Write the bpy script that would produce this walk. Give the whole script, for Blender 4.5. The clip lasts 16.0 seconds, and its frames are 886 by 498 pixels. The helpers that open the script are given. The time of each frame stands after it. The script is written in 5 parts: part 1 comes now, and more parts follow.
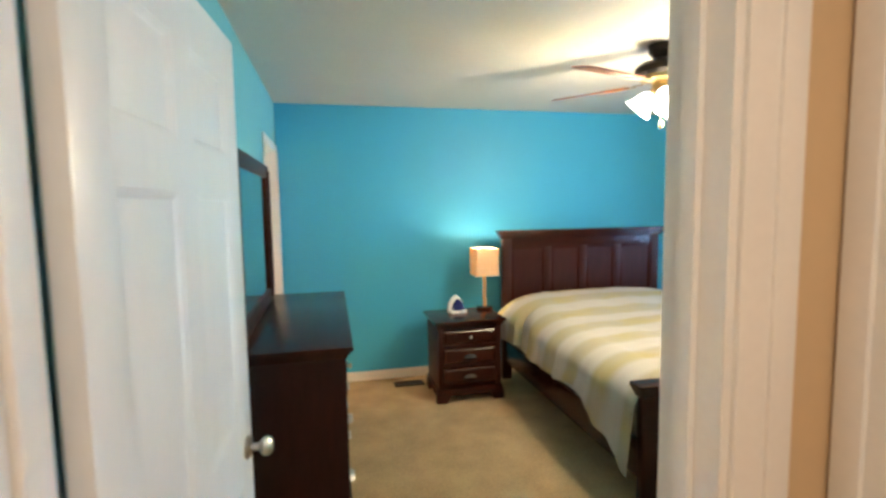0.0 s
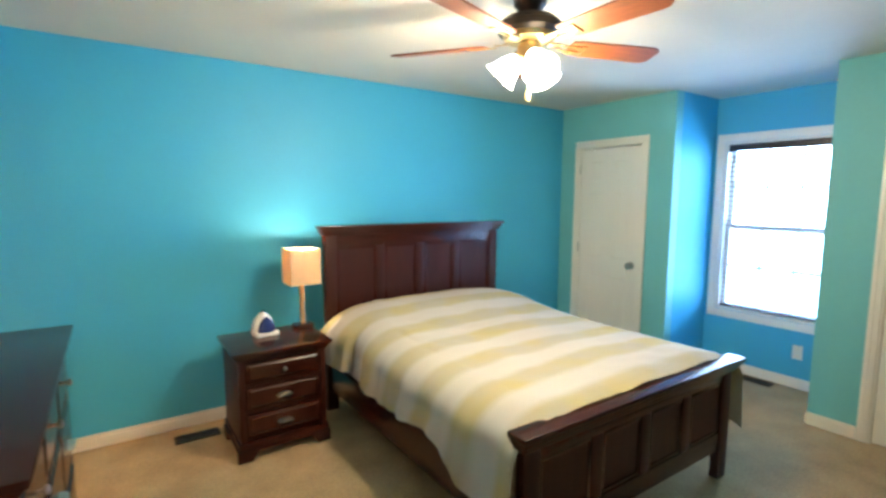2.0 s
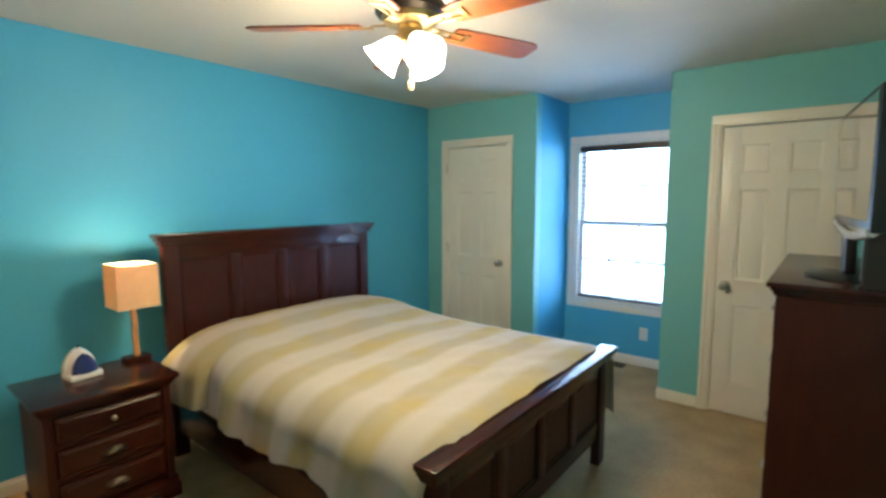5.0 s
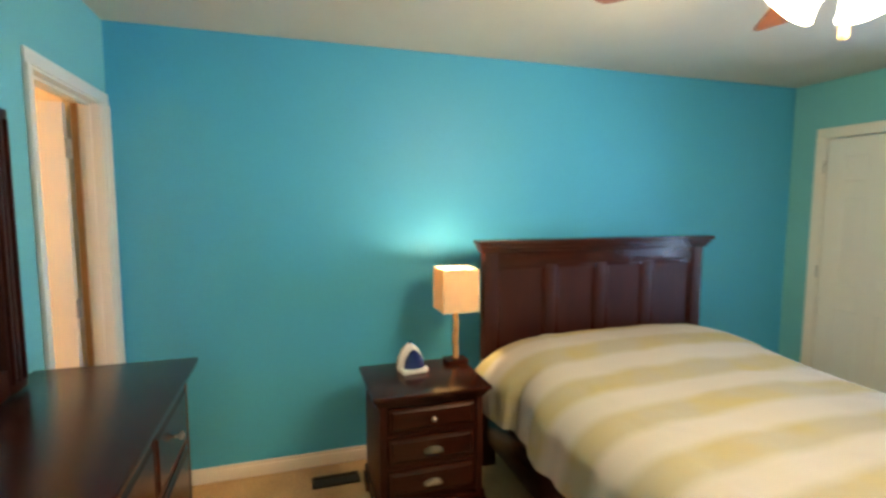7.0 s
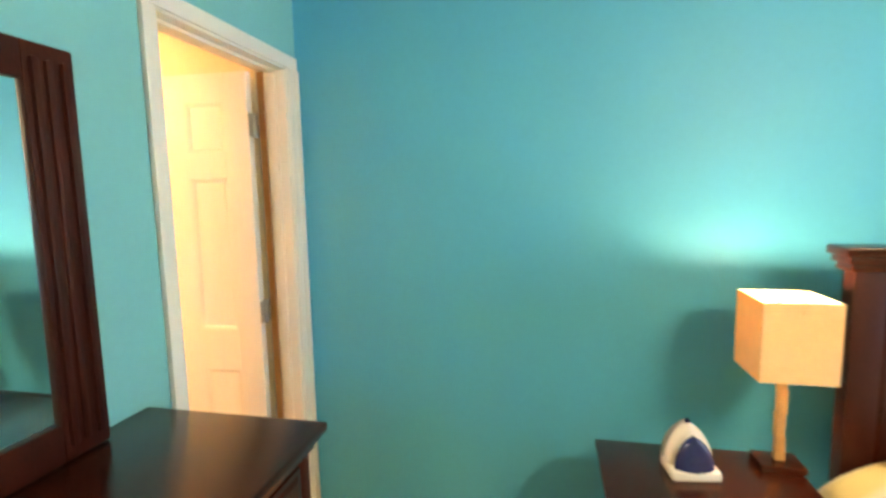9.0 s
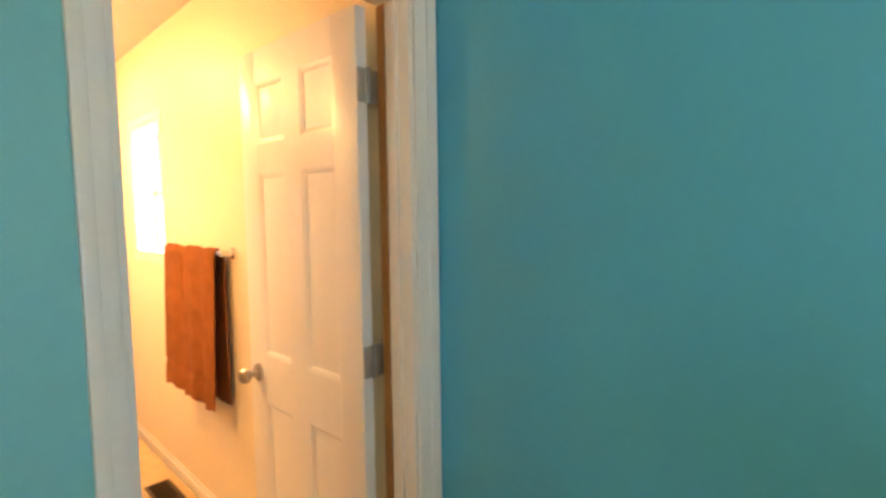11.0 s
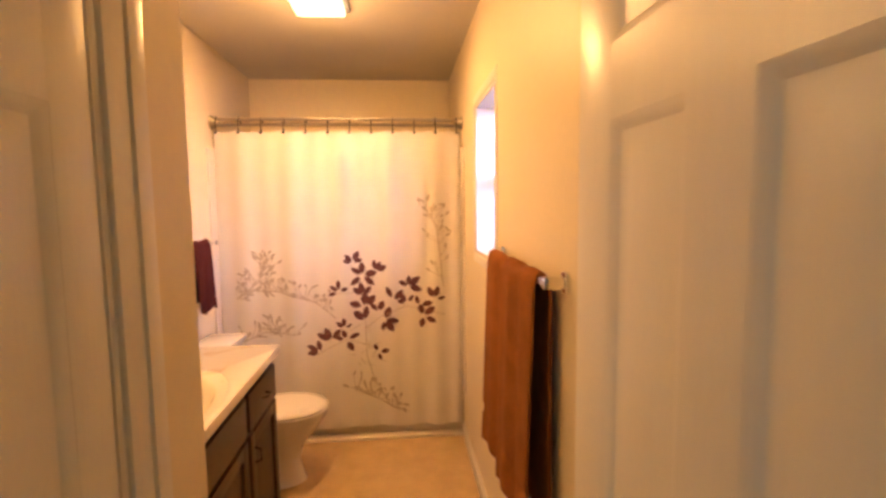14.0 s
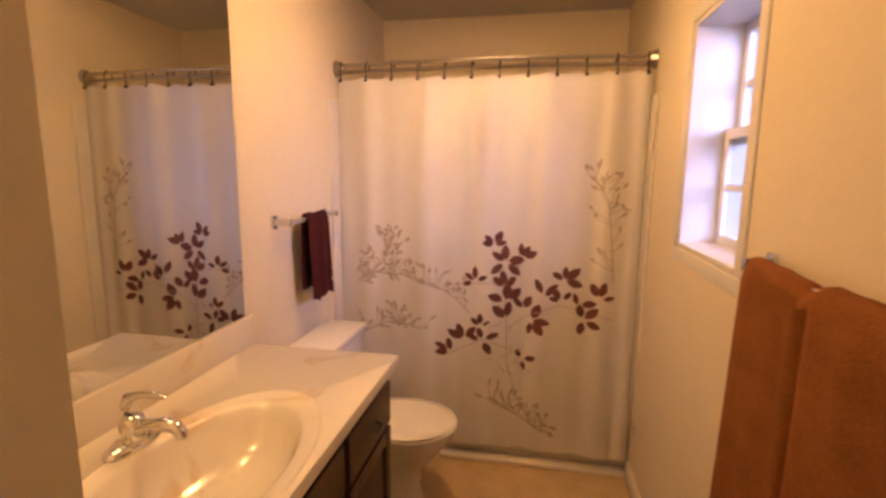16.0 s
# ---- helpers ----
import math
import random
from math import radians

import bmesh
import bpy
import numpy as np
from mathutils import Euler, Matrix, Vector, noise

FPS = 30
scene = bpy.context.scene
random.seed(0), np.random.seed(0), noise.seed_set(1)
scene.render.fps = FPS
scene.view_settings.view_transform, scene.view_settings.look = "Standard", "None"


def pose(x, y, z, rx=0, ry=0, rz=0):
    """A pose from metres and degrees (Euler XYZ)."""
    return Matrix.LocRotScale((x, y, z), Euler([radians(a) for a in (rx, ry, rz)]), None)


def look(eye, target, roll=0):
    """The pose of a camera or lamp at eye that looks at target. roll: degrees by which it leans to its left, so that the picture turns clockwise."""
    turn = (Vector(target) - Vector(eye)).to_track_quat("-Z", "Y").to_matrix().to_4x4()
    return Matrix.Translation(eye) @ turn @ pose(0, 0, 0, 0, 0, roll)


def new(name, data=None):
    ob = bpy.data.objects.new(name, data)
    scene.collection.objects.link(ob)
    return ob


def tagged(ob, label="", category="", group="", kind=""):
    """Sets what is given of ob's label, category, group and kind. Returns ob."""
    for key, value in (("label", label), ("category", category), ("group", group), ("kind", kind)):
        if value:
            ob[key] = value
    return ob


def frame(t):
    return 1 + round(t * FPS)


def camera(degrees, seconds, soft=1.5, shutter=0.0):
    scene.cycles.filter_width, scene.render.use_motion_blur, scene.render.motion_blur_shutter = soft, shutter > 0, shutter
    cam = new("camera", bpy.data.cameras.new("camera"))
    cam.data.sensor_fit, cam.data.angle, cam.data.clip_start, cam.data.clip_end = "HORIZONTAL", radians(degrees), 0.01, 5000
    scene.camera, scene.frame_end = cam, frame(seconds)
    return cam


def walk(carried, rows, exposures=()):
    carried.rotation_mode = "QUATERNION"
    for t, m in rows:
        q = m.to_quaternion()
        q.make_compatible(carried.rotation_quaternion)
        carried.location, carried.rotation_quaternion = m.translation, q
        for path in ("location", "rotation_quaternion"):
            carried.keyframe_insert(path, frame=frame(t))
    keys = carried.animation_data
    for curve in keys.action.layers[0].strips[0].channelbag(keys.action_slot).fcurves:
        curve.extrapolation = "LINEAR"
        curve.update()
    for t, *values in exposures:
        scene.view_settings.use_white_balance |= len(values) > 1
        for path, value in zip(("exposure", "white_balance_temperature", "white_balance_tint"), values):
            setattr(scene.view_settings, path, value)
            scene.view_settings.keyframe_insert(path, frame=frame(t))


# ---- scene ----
cam = camera(84.7, 16.0, soft=2.9, shutter=0.4)
PATH = [
    (0, (0.437, -4.361, 1.564), (0.881, -2.418, 1.388), -0.8),
    (0.5, (0.467, -4.098, 1.574), (1.078, -2.204, 1.377), -0.3),
    (1, (0.511, -3.903, 1.574), (1.296, -2.073, 1.384), -0.1),
    (1.5, (0.604, -3.721, 1.552), (1.546, -1.969, 1.351), 0.0),
    (2, (0.675, -3.57, 1.559), (1.797, -1.929, 1.34), 0.4),
    (2.5, (0.71, -3.429, 1.544), (2.039, -1.949, 1.335), 0.7),
    (3, (0.722, -3.354, 1.551), (2.204, -2.027, 1.34), 0.9),
    (3.2, (0.721, -3.34, 1.554), (2.254, -2.074, 1.336), 1.0),
    (4.25, (0.735, -3.305, 1.555), (2.393, -2.187, 1.338), 0.4),
    (5.5, (0.77, -3.276, 1.551), (2.154, -1.846, 1.352), -0.6),
    (6, (0.814, -3.227, 1.54), (1.958, -1.596, 1.373), -0.6),
    (6.5, (0.836, -3.113, 1.535), (1.704, -1.319, 1.371), -0.4),
    (7, (0.851, -2.87, 1.553), (1.449, -0.971, 1.365), 0.1),
    (7.5, (0.893, -2.642, 1.549), (1.221, -0.679, 1.346), -0.2),
    (8, (0.974, -2.388, 1.534), (1.008, -0.4, 1.312), -1.0),
    (8.5, (1.024, -2.16, 1.524), (0.808, -0.184, 1.303), -1.2),
    (8.6, (1.027, -2.118, 1.525), (0.772, -0.147, 1.3), -1.2),
    (11, (0.941, -0.987, 1.461), (-0.429, 0.462, 1.312), -0.7),
    (11.5, (0.851, -0.834, 1.478), (-0.722, 0.388, 1.306), -1.3),
    (12, (0.747, -0.735, 1.472), (-0.989, 0.244, 1.308), -1.6),
    (12.5, (0.571, -0.655, 1.497), (-1.269, 0.108, 1.318), -1.1),
    (13, (0.388, -0.574, 1.496), (-1.521, 0.0, 1.327), -1.0),
    (13.3, (0.271, -0.53, 1.501), (-1.67, -0.079, 1.333), -0.9),
    (13.5, (0.188, -0.507, 1.499), (-1.771, -0.141, 1.33), -0.8),
    (14, (-0.015, -0.488, 1.488), (-2.0, -0.318, 1.306), -0.7),
    (14.5, (-0.229, -0.515, 1.501), (-2.217, -0.479, 1.289), -0.5),
    (15, (-0.413, -0.553, 1.504), (-2.398, -0.639, 1.273), 0.2),
    (15.3, (-0.524, -0.588, 1.499), (-2.504, -0.737, 1.253), 0.6),
    (15.5, (-0.577, -0.587, 1.505), (-2.547, -0.804, 1.237), 0.6),
    (16, (-0.682, -0.598, 1.49), (-2.623, -0.968, 1.177), 0.5),
]
EXPOSURES = [(0.0, 0.2, 5850, 10), (1.0, 0.45, 5750, 10), (2.5, 0.22, 5800, 10), (3.2, 0.05, 5950, 10), (5.5, -0.25, 6200, 10), (6.5, -0.2, 6350, 10), (7.5, 0.25, 6750, 10), (8.6, 0.42, 7250, 10), (11.0, -0.42, 7000, 11),
             (12.0, -1.05, 7500, 12), (12.6, -1.27, 7650, 13), (13.4, -1.47, 7650, 13), (14.5, -1.95, 7000, 12), (16.0, -2.38, 6400, 11)]
walk(cam, [(t, look(eye, target, roll)) for t, eye, target, roll in PATH],
     EXPOSURES)

# ---- world and lights ----
world = bpy.data.worlds.new("world")
scene.world = world
world.use_nodes = True
wn = world.node_tree.nodes
sky = wn.new("ShaderNodeTexSky")
sky.sky_type = 'NISHITA'
sky.sun_disc = False
sky.sun_elevation = radians(40)
sky.sun_rotation = radians(205)
world.node_tree.links.new(sky.outputs[0], wn["Background"].inputs[0])
wn["Background"].inputs[1].default_value = 0.15


def lamp(name, kind, power, color, m, size=0.1, size_y=None, angle=None):
    d = bpy.data.lights.new(name, kind)
    d.energy, d.color = power, color
    if kind == 'AREA':
        d.size = size
        if size_y:
            d.shape, d.size_y = 'RECTANGLE', size_y
    elif kind == 'SUN':
        d.angle = radians(angle)
    else:
        d.shadow_soft_size = size
    ob = new(name, d)
    ob.matrix_world = m
    return ob


XA_OUT = 5.26 + 0.15
lamp("sun", 'SUN', 2.0, (1, 0.95, 0.88), look((-6, -12, 20), (0, 4, 0)), angle=2)
lamp("window_daylight", 'AREA', 92, (0.40, 0.65, 1.0), look((XA_OUT, -1.79, 1.3), (0, -1.79, 1.25)), 0.86, 1.46)
lamp("bath_window_daylight", 'AREA', 1250, (0.48, 0.52, 1.0), look((-1.0, 1.25, 2.0), (-2.25, -0.1, 1.6)), 3.4, 1.2)
FAN = (2.265, -1.915)
SHADES = (250, 130, 10)
for a in SHADES:
    lamp("fan_bulb", 'POINT', 29, (1.0, 0.78, 0.45), Matrix.Translation((FAN[0] + 0.165 * math.cos(radians(a)), FAN[1] + 0.165 * math.sin(radians(a)), 2.06)), 0.065)
lamp("bedside_bulb", 'POINT', 13, (1.0, 0.78, 0.50), Matrix.Translation((1.725, -0.335, 1.158)), 0.025)
lamp("bath_ceiling_panel", 'AREA', 74, (1.0, 0.52, 0.19), look((-2.38, -0.85, 2.385), (-2.38, -0.85, 0)), 0.22, 0.22)
lamp("bath_ceiling_bulb", 'POINT', 28, (1.0, 0.52, 0.19), Matrix.Translation((-2.38, -0.85, 2.30)), 0.08)
VANITY_X = (-1.72, -1.50, -1.28)
for x in VANITY_X:
    lamp("vanity_bulb", 'POINT', 38, (1.0, 0.54, 0.20), Matrix.Translation((x, -1.475, 2.16)), 0.04)
# unseen warm lamp added in the hall to brighten the entry casing and jamb
lamp("hall_fill", 'AREA', 15, (1.0, 0.86, 0.70), look((0.5, -4.9, 2.38), (0.5, -4.9, 0)), 0.3, 0.3)

# ---- materials ----


def mat(name, color, rough=0.5, metal=0.0, var=0.12, scale=6.0, bump=0.0, bscale=200.0, coat=0.0, stretch=None, spec=0.5, emit=None, alpha=None):
    """A painted or grained surface: colour that varies at two scales, with fine relief."""
    m = bpy.data.materials.new(name)
    m.use_nodes = True
    n, l = m.node_tree.nodes, m.node_tree.links
    b = n["Principled BSDF"]
    b.inputs["Roughness"].default_value = rough
    b.inputs["Metallic"].default_value = metal
    b.inputs["Coat Weight"].default_value = coat
    b.inputs["Coat Roughness"].default_value = 0.12
    b.inputs["Specular IOR Level"].default_value = spec
    tc, mp = n.new("ShaderNodeTexCoord"), n.new("ShaderNodeMapping")
    l.new(tc.outputs["Object"], mp.inputs[0])
    if stretch:
        mp.inputs["Scale"].default_value = stretch
    big, fine = n.new("ShaderNodeTexNoise"), n.new("ShaderNodeTexNoise")
    big.inputs["Scale"].default_value, fine.inputs["Scale"].default_value = scale, scale * 14
    big.inputs["Detail"].default_value = 5
    l.new(mp.outputs[0], big.inputs["Vector"])
    l.new(mp.outputs[0], fine.inputs["Vector"])
    add = n.new("ShaderNodeMath")
    add.operation = 'ADD'
    l.new(big.outputs[0], add.inputs[0])
    l.new(fine.outputs[0], add.inputs[1])
    ramp = n.new("ShaderNodeMapRange")
    ramp.inputs[1].default_value, ramp.inputs[2].default_value = 0.6, 1.4
    ramp.inputs[3].default_value, ramp.inputs[4].default_value = 1 - var, 1 + var
    l.new(add.outputs[0], ramp.inputs[0])
    mul = n.new("ShaderNodeVectorMath")
    mul.operation = 'SCALE'
    mul.inputs[0].default_value = color
    l.new(ramp.outputs[0], mul.inputs["Scale"])
    l.new(mul.outputs[0], b.inputs["Base Color"])
    if bump:
        bn, bp = n.new("ShaderNodeTexNoise"), n.new("ShaderNodeBump")
        bn.inputs["Scale"].default_value = bscale
        bp.inputs["Strength"].default_value = bump
        bp.inputs["Distance"].default_value = 0.004
        l.new(mp.outputs[0], bn.inputs["Vector"])
        l.new(bn.outputs[0], bp.inputs["Height"])
        l.new(bp.outputs[0], b.inputs["Normal"])
    if emit:
        b.inputs["Emission Color"].default_value = (*emit[0], 1)
        b.inputs["Emission Strength"].default_value = emit[1]
    return m


M_TEAL = mat("teal_paint", (0.078, 0.42, 0.655), 0.50, spec=0.34, var=0.03, scale=3, bump=0.05, bscale=260)
M_AQUA = mat("aqua_paint", (0.18, 0.49, 0.52), 0.52, spec=0.3, var=0.03, scale=3, bump=0.05, bscale=260)
M_CREAM = mat("cream_paint", (0.80, 0.70, 0.51), 0.45, var=0.03, scale=3, bump=0.05, bscale=260)
M_TAN = mat("tan_hall_paint", (0.62, 0.44, 0.24), 0.5, var=0.03, scale=3, bump=0.05, bscale=260)
M_CEIL = mat("ceiling_paint", (0.63, 0.60, 0.53), 0.9, var=0.03, scale=4, bump=0.25, bscale=120)
M_TRIM = mat("white_gloss_trim", (0.80, 0.76, 0.68), 0.3, var=0.03, scale=5, bump=0.03, bscale=90)
M_DOOR = mat("white_door_paint", (0.79, 0.76, 0.69), 0.32, var=0.03, scale=5, bump=0.06, bscale=90, stretch=(3, 3, 0.3))
M_CARPET = mat("beige_carpet", (0.46, 0.335, 0.185), 0.97, var=0.24, scale=5, bump=1.0, bscale=420, spec=0.1)
M_WOOD = mat("dark_cherry_wood", (0.034, 0.0072, 0.0038), 0.22, var=0.45, scale=4, bump=0.06, bscale=60, coat=0.05, spec=0.32, stretch=(1.2, 6, 6))
M_WOODV = mat("dark_cherry_wood_upright", (0.034, 0.0068, 0.0035), 0.4, var=0.45, scale=4, bump=0.06, bscale=60, coat=0.0, spec=0.22, stretch=(6, 6, 1.2))
M_VAN = mat("espresso_cabinet", (0.045, 0.022, 0.012), 0.4, var=0.35, scale=5, bump=0.08, bscale=70, stretch=(6, 6, 1))
M_BLADE = mat("reddish_fan_blade", (0.20, 0.055, 0.013), 0.45, var=0.4, scale=6, bump=0.04, bscale=50, stretch=(1, 6, 6))
M_BRONZE = mat("dark_bronze", (0.035, 0.026, 0.02), 0.4, 0.7, var=0.25, scale=12)
M_BRASS = mat("antique_brass", (0.42, 0.30, 0.13), 0.32, 0.9, var=0.2, scale=16)
M_NICKEL = mat("brushed_nickel", (0.50, 0.46, 0.40), 0.3, 1.0, var=0.08, scale=30)
M_HINGE = mat("satin_hinge", (0.44, 0.43, 0.40), 0.4, 0.9, var=0.1, scale=30)
M_CHROME = mat("chrome", (0.82, 0.82, 0.82), 0.07, 1.0, var=0.02, scale=20)
M_VENT = mat("brown_register", (0.05, 0.035, 0.022), 0.5, 0.5, var=0.2, scale=20)
M_VINYL = mat("beige_vinyl_floor", (0.50, 0.36, 0.20), 0.4, var=0.2, scale=9, bump=0.12, bscale=60)
M_MARBLE = mat("cultured_marble", (0.80, 0.73, 0.63), 0.14, var=0.07, scale=4, coat=0.4)
mn_, mlk_ = M_MARBLE.node_tree.nodes, M_MARBLE.node_tree.links
mno, mrp, mmx, mtc = mn_.new("ShaderNodeTexNoise"), mn_.new("ShaderNodeMapRange"), mn_.new("ShaderNodeMix"), mn_.new("ShaderNodeTexCoord")
mno.inputs["Scale"].default_value, mno.inputs["Detail"].default_value, mno.inputs["Distortion"].default_value = 5.0, 6, 1.2
mrp.inputs[1].default_value, mrp.inputs[2].default_value, mrp.inputs[4].default_value = 0.60, 0.76, 0.7
mlk_.new(mtc.outputs["Object"], mno.inputs["Vector"])
mlk_.new(mno.outputs[0], mrp.inputs[0])
mmx.data_type = 'RGBA'
mmx.inputs[6].default_value, mmx.inputs[7].default_value = (0.80, 0.74, 0.65, 1), (0.58, 0.38, 0.18, 1)
mlk_.new(mrp.outputs[0], mmx.inputs[0])
mlk_.new(mmx.outputs[2], mn_["Principled BSDF"].inputs["Base Color"])
M_PORC = mat("white_porcelain", (0.82, 0.78, 0.72), 0.1, var=0.02, scale=5, coat=0.4)
M_SURR = mat("white_tub_plastic", (0.78, 0.72, 0.62), 0.2, var=0.03, scale=5)
M_CURT = mat("white_curtain_cloth", (0.83, 0.79, 0.73), 0.8, var=0.03, scale=8, bump=0.25, bscale=500)
M_LEAFP = mat("plum_print", (0.115, 0.035, 0.032), 0.8, var=0.35, scale=30)
M_LEAFG = mat("grey_print", (0.51, 0.44, 0.36), 0.85, var=0.25, scale=30)
M_TOWEL = mat("orange_terry", (0.23, 0.082, 0.024), 0.97, var=0.25, scale=14, bump=0.9, bscale=380, spec=0.1)
M_TOWELD = mat("dark_plum_terry", (0.055, 0.012, 0.012), 0.97, var=0.3, scale=14, bump=0.9, bscale=380, spec=0.1)
M_VINYLW = mat("white_vinyl_sash", (0.78, 0.78, 0.78), 0.35, var=0.02, scale=5)
M_SLAT = mat("dark_blind_slat", (0.10, 0.08, 0.09), 0.45, var=0.08, scale=8)
M_RAIL = mat("dark_blind_rail", (0.03, 0.02, 0.02), 0.4, var=0.2, scale=8)
M_PLATE = mat("white_plate", (0.78, 0.78, 0.76), 0.35, var=0.02)
M_BLACK = mat("black_plastic", (0.012, 0.012, 0.013), 0.35, var=0.2, scale=10)
M_SILVER = mat("silver_plastic", (0.45, 0.46, 0.48), 0.25, 0.3, var=0.05)
M_SCREEN = mat("tv_screen", (0.02, 0.02, 0.022), 0.04, var=0.02, spec=1.0, coat=1.0)
M_IRONW = mat("iron_white_shell", (0.76, 0.74, 0.72), 0.22, var=0.03)
M_IRONB = mat("iron_blue_shell", (0.014, 0.017, 0.10), 0.12, var=0.2, coat=0.5)
M_STEEL = mat("soleplate_steel", (0.6, 0.6, 0.6), 0.2, 1.0, var=0.05)
M_PALE = mat("pale_lamp_wood", (0.48, 0.27, 0.11), 0.45, var=0.4, scale=8, stretch=(6, 6, 1), bump=0.1, bscale=80)
M_SHADE = mat("linen_shade", (0.70, 0.50, 0.27), 0.9, var=0.10, scale=20, bump=0.4, bscale=300, emit=((1.0, 0.55, 0.16), 0.10))
sn_, sl_ = M_SHADE.node_tree.nodes, M_SHADE.node_tree.links
st_, sm_ = sn_.new("ShaderNodeBsdfTranslucent"), sn_.new("ShaderNodeMixShader")
st_.inputs[0].default_value = (1.0, 0.55, 0.15, 1)
sm_.inputs[0].default_value = 0.11
sl_.new(sn_["Principled BSDF"].outputs[0], sm_.inputs[1])
sl_.new(st_.outputs[0], sm_.inputs[2])
sl_.new(sm_.outputs[0], sn_["Material Output"].inputs[0])
cn_, cl_ = M_CURT.node_tree.nodes, M_CURT.node_tree.links
ct_, cm_ = cn_.new("ShaderNodeBsdfTranslucent"), cn_.new("ShaderNodeMixShader")
ct_.inputs[0].default_value = (0.85, 0.80, 0.72, 1)
cm_.inputs[0].default_value = 0.22
cl_.new(cn_["Principled BSDF"].outputs[0], cm_.inputs[1])
cl_.new(ct_.outputs[0], cm_.inputs[2])
cl_.new(cm_.outputs[0], cn_["Material Output"].inputs[0])
M_JAMBSTRIP = mat("brown_jamb_strip", (0.36, 0.17, 0.055), 0.6, var=0.25, scale=8, stretch=(6, 6, 0.6))
M_GLASSLIT = mat("lit_frosted_glass", (0.85, 0.82, 0.75), 0.4, var=0.03, emit=((1.0, 0.88, 0.66), 18.0))
M_DIFF = mat("lit_diffuser", (0.85, 0.85, 0.8), 0.4, var=0.02, emit=((1.0, 0.88, 0.66), 7.0))
M_MATTRESS = mat("mattress_cloth", (0.62, 0.60, 0.56), 0.9, var=0.05, bump=0.3)
M_GRASS = mat("lawn", (0.07, 0.12, 0.035), 0.95, var=0.4, scale=0.8, bump=0.8, bscale=30)
M_LEAF = mat("tree_leaves", (0.09, 0.13, 0.03), 0.7, var=0.5, scale=1.2)
M_BARK = mat("bark", (0.11, 0.08, 0.055), 0.95, var=0.4, scale=8, bump=0.8, bscale=30)

M_MIRROR = bpy.data.materials.new("mirror_silver")
M_MIRROR.use_nodes = True
b_ = M_MIRROR.node_tree.nodes["Principled BSDF"]
b_.inputs["Base Color"].default_value = (0.86, 0.88, 0.87, 1)
b_.inputs["Metallic"].default_value, b_.inputs["Roughness"].default_value = 1, 0.015
M_GLASS = bpy.data.materials.new("window_glass")
M_GLASS.use_nodes = True
b_ = M_GLASS.node_tree.nodes["Principled BSDF"]
b_.inputs["Transmission Weight"].default_value, b_.inputs["Roughness"].default_value, b_.inputs["IOR"].default_value = 1, 0, 1.45

# striped comforter: broad ivory and tan bands across the bed
M_STRIPE = mat("striped_comforter", (0.76, 0.70, 0.60), 0.85, var=0.05, scale=6, bump=0.35, bscale=240)
n_, l_ = M_STRIPE.node_tree.nodes, M_STRIPE.node_tree.links
tc_, sx_ = n_.new("ShaderNodeTexCoord"), n_.new("ShaderNodeSeparateXYZ")
l_.new(tc_.outputs["UV"], sx_.inputs[0])
wv_ = n_.new("ShaderNodeMath")
wv_.operation = 'SINE'
ml_ = n_.new("ShaderNodeMath")
ml_.operation = 'MULTIPLY'
ml_.inputs[1].default_value = 2 * math.pi / 0.31
ml2_ = n_.new("ShaderNodeMath")
ml2_.operation = 'ADD'
ml2_.inputs[1].default_value = 2.89
l_.new(sx_.outputs[1], ml_.inputs[0])
l_.new(ml_.outputs[0], ml2_.inputs[0])
l_.new(ml2_.outputs[0], wv_.inputs[0])
rp_ = n_.new("ShaderNodeMapRange")
rp_.inputs[1].default_value, rp_.inputs[2].default_value = -0.5, 0.5
l_.new(wv_.outputs[0], rp_.inputs[0])
mx_ = n_.new("ShaderNodeMix")
mx_.data_type = 'RGBA'
mx_.inputs[6].default_value = (0.455, 0.425, 0.385, 1)
# the tan bands are unevenly yellowed
yn_, yr_, yx_ = n_.new("ShaderNodeTexNoise"), n_.new("ShaderNodeMapRange"), n_.new("ShaderNodeMix")
yn_.inputs["Scale"].default_value, yn_.inputs["Detail"].default_value = 3.2, 4
yr_.inputs[1].default_value, yr_.inputs[2].default_value = 0.42, 0.66
yx_.data_type = 'RGBA'
yx_.inputs[6].default_value, yx_.inputs[7].default_value = (0.365, 0.33, 0.245, 1), (0.405, 0.335, 0.15, 1)
l_.new(tc_.outputs["UV"], yn_.inputs["Vector"])
l_.new(yn_.outputs[0], yr_.inputs[0])
l_.new(yr_.outputs[0], yx_.inputs[0])
l_.new(yx_.outputs[2], mx_.inputs[7])
l_.new(rp_.outputs[0], mx_.inputs[0])
l_.new(mx_.outputs[2], n_["Principled BSDF"].inputs["Base Color"])

# ---- building helpers ----


def box(bm, x0, x1, y0, y1, z0, z1, bevel=0.0):
    x0, x1, y0, y1, z0, z1 = min(x0, x1), max(x0, x1), min(y0, y1), max(y0, y1), min(z0, z1), max(z0, z1)
    r = bmesh.ops.create_cube(bm, size=1, matrix=Matrix.LocRotScale(((x0 + x1) / 2, (y0 + y1) / 2, (z0 + z1) / 2), None, (x1 - x0, y1 - y0, z1 - z0)))
    if bevel:
        bevel = min(bevel, 0.45 * min(x1 - x0, y1 - y0, z1 - z0))
        edges = {e for v in r["verts"] for e in v.link_edges}
        bmesh.ops.bevel(bm, geom=list(edges), offset=bevel, segments=2, affect='EDGES', profile=0.6)
    return bm


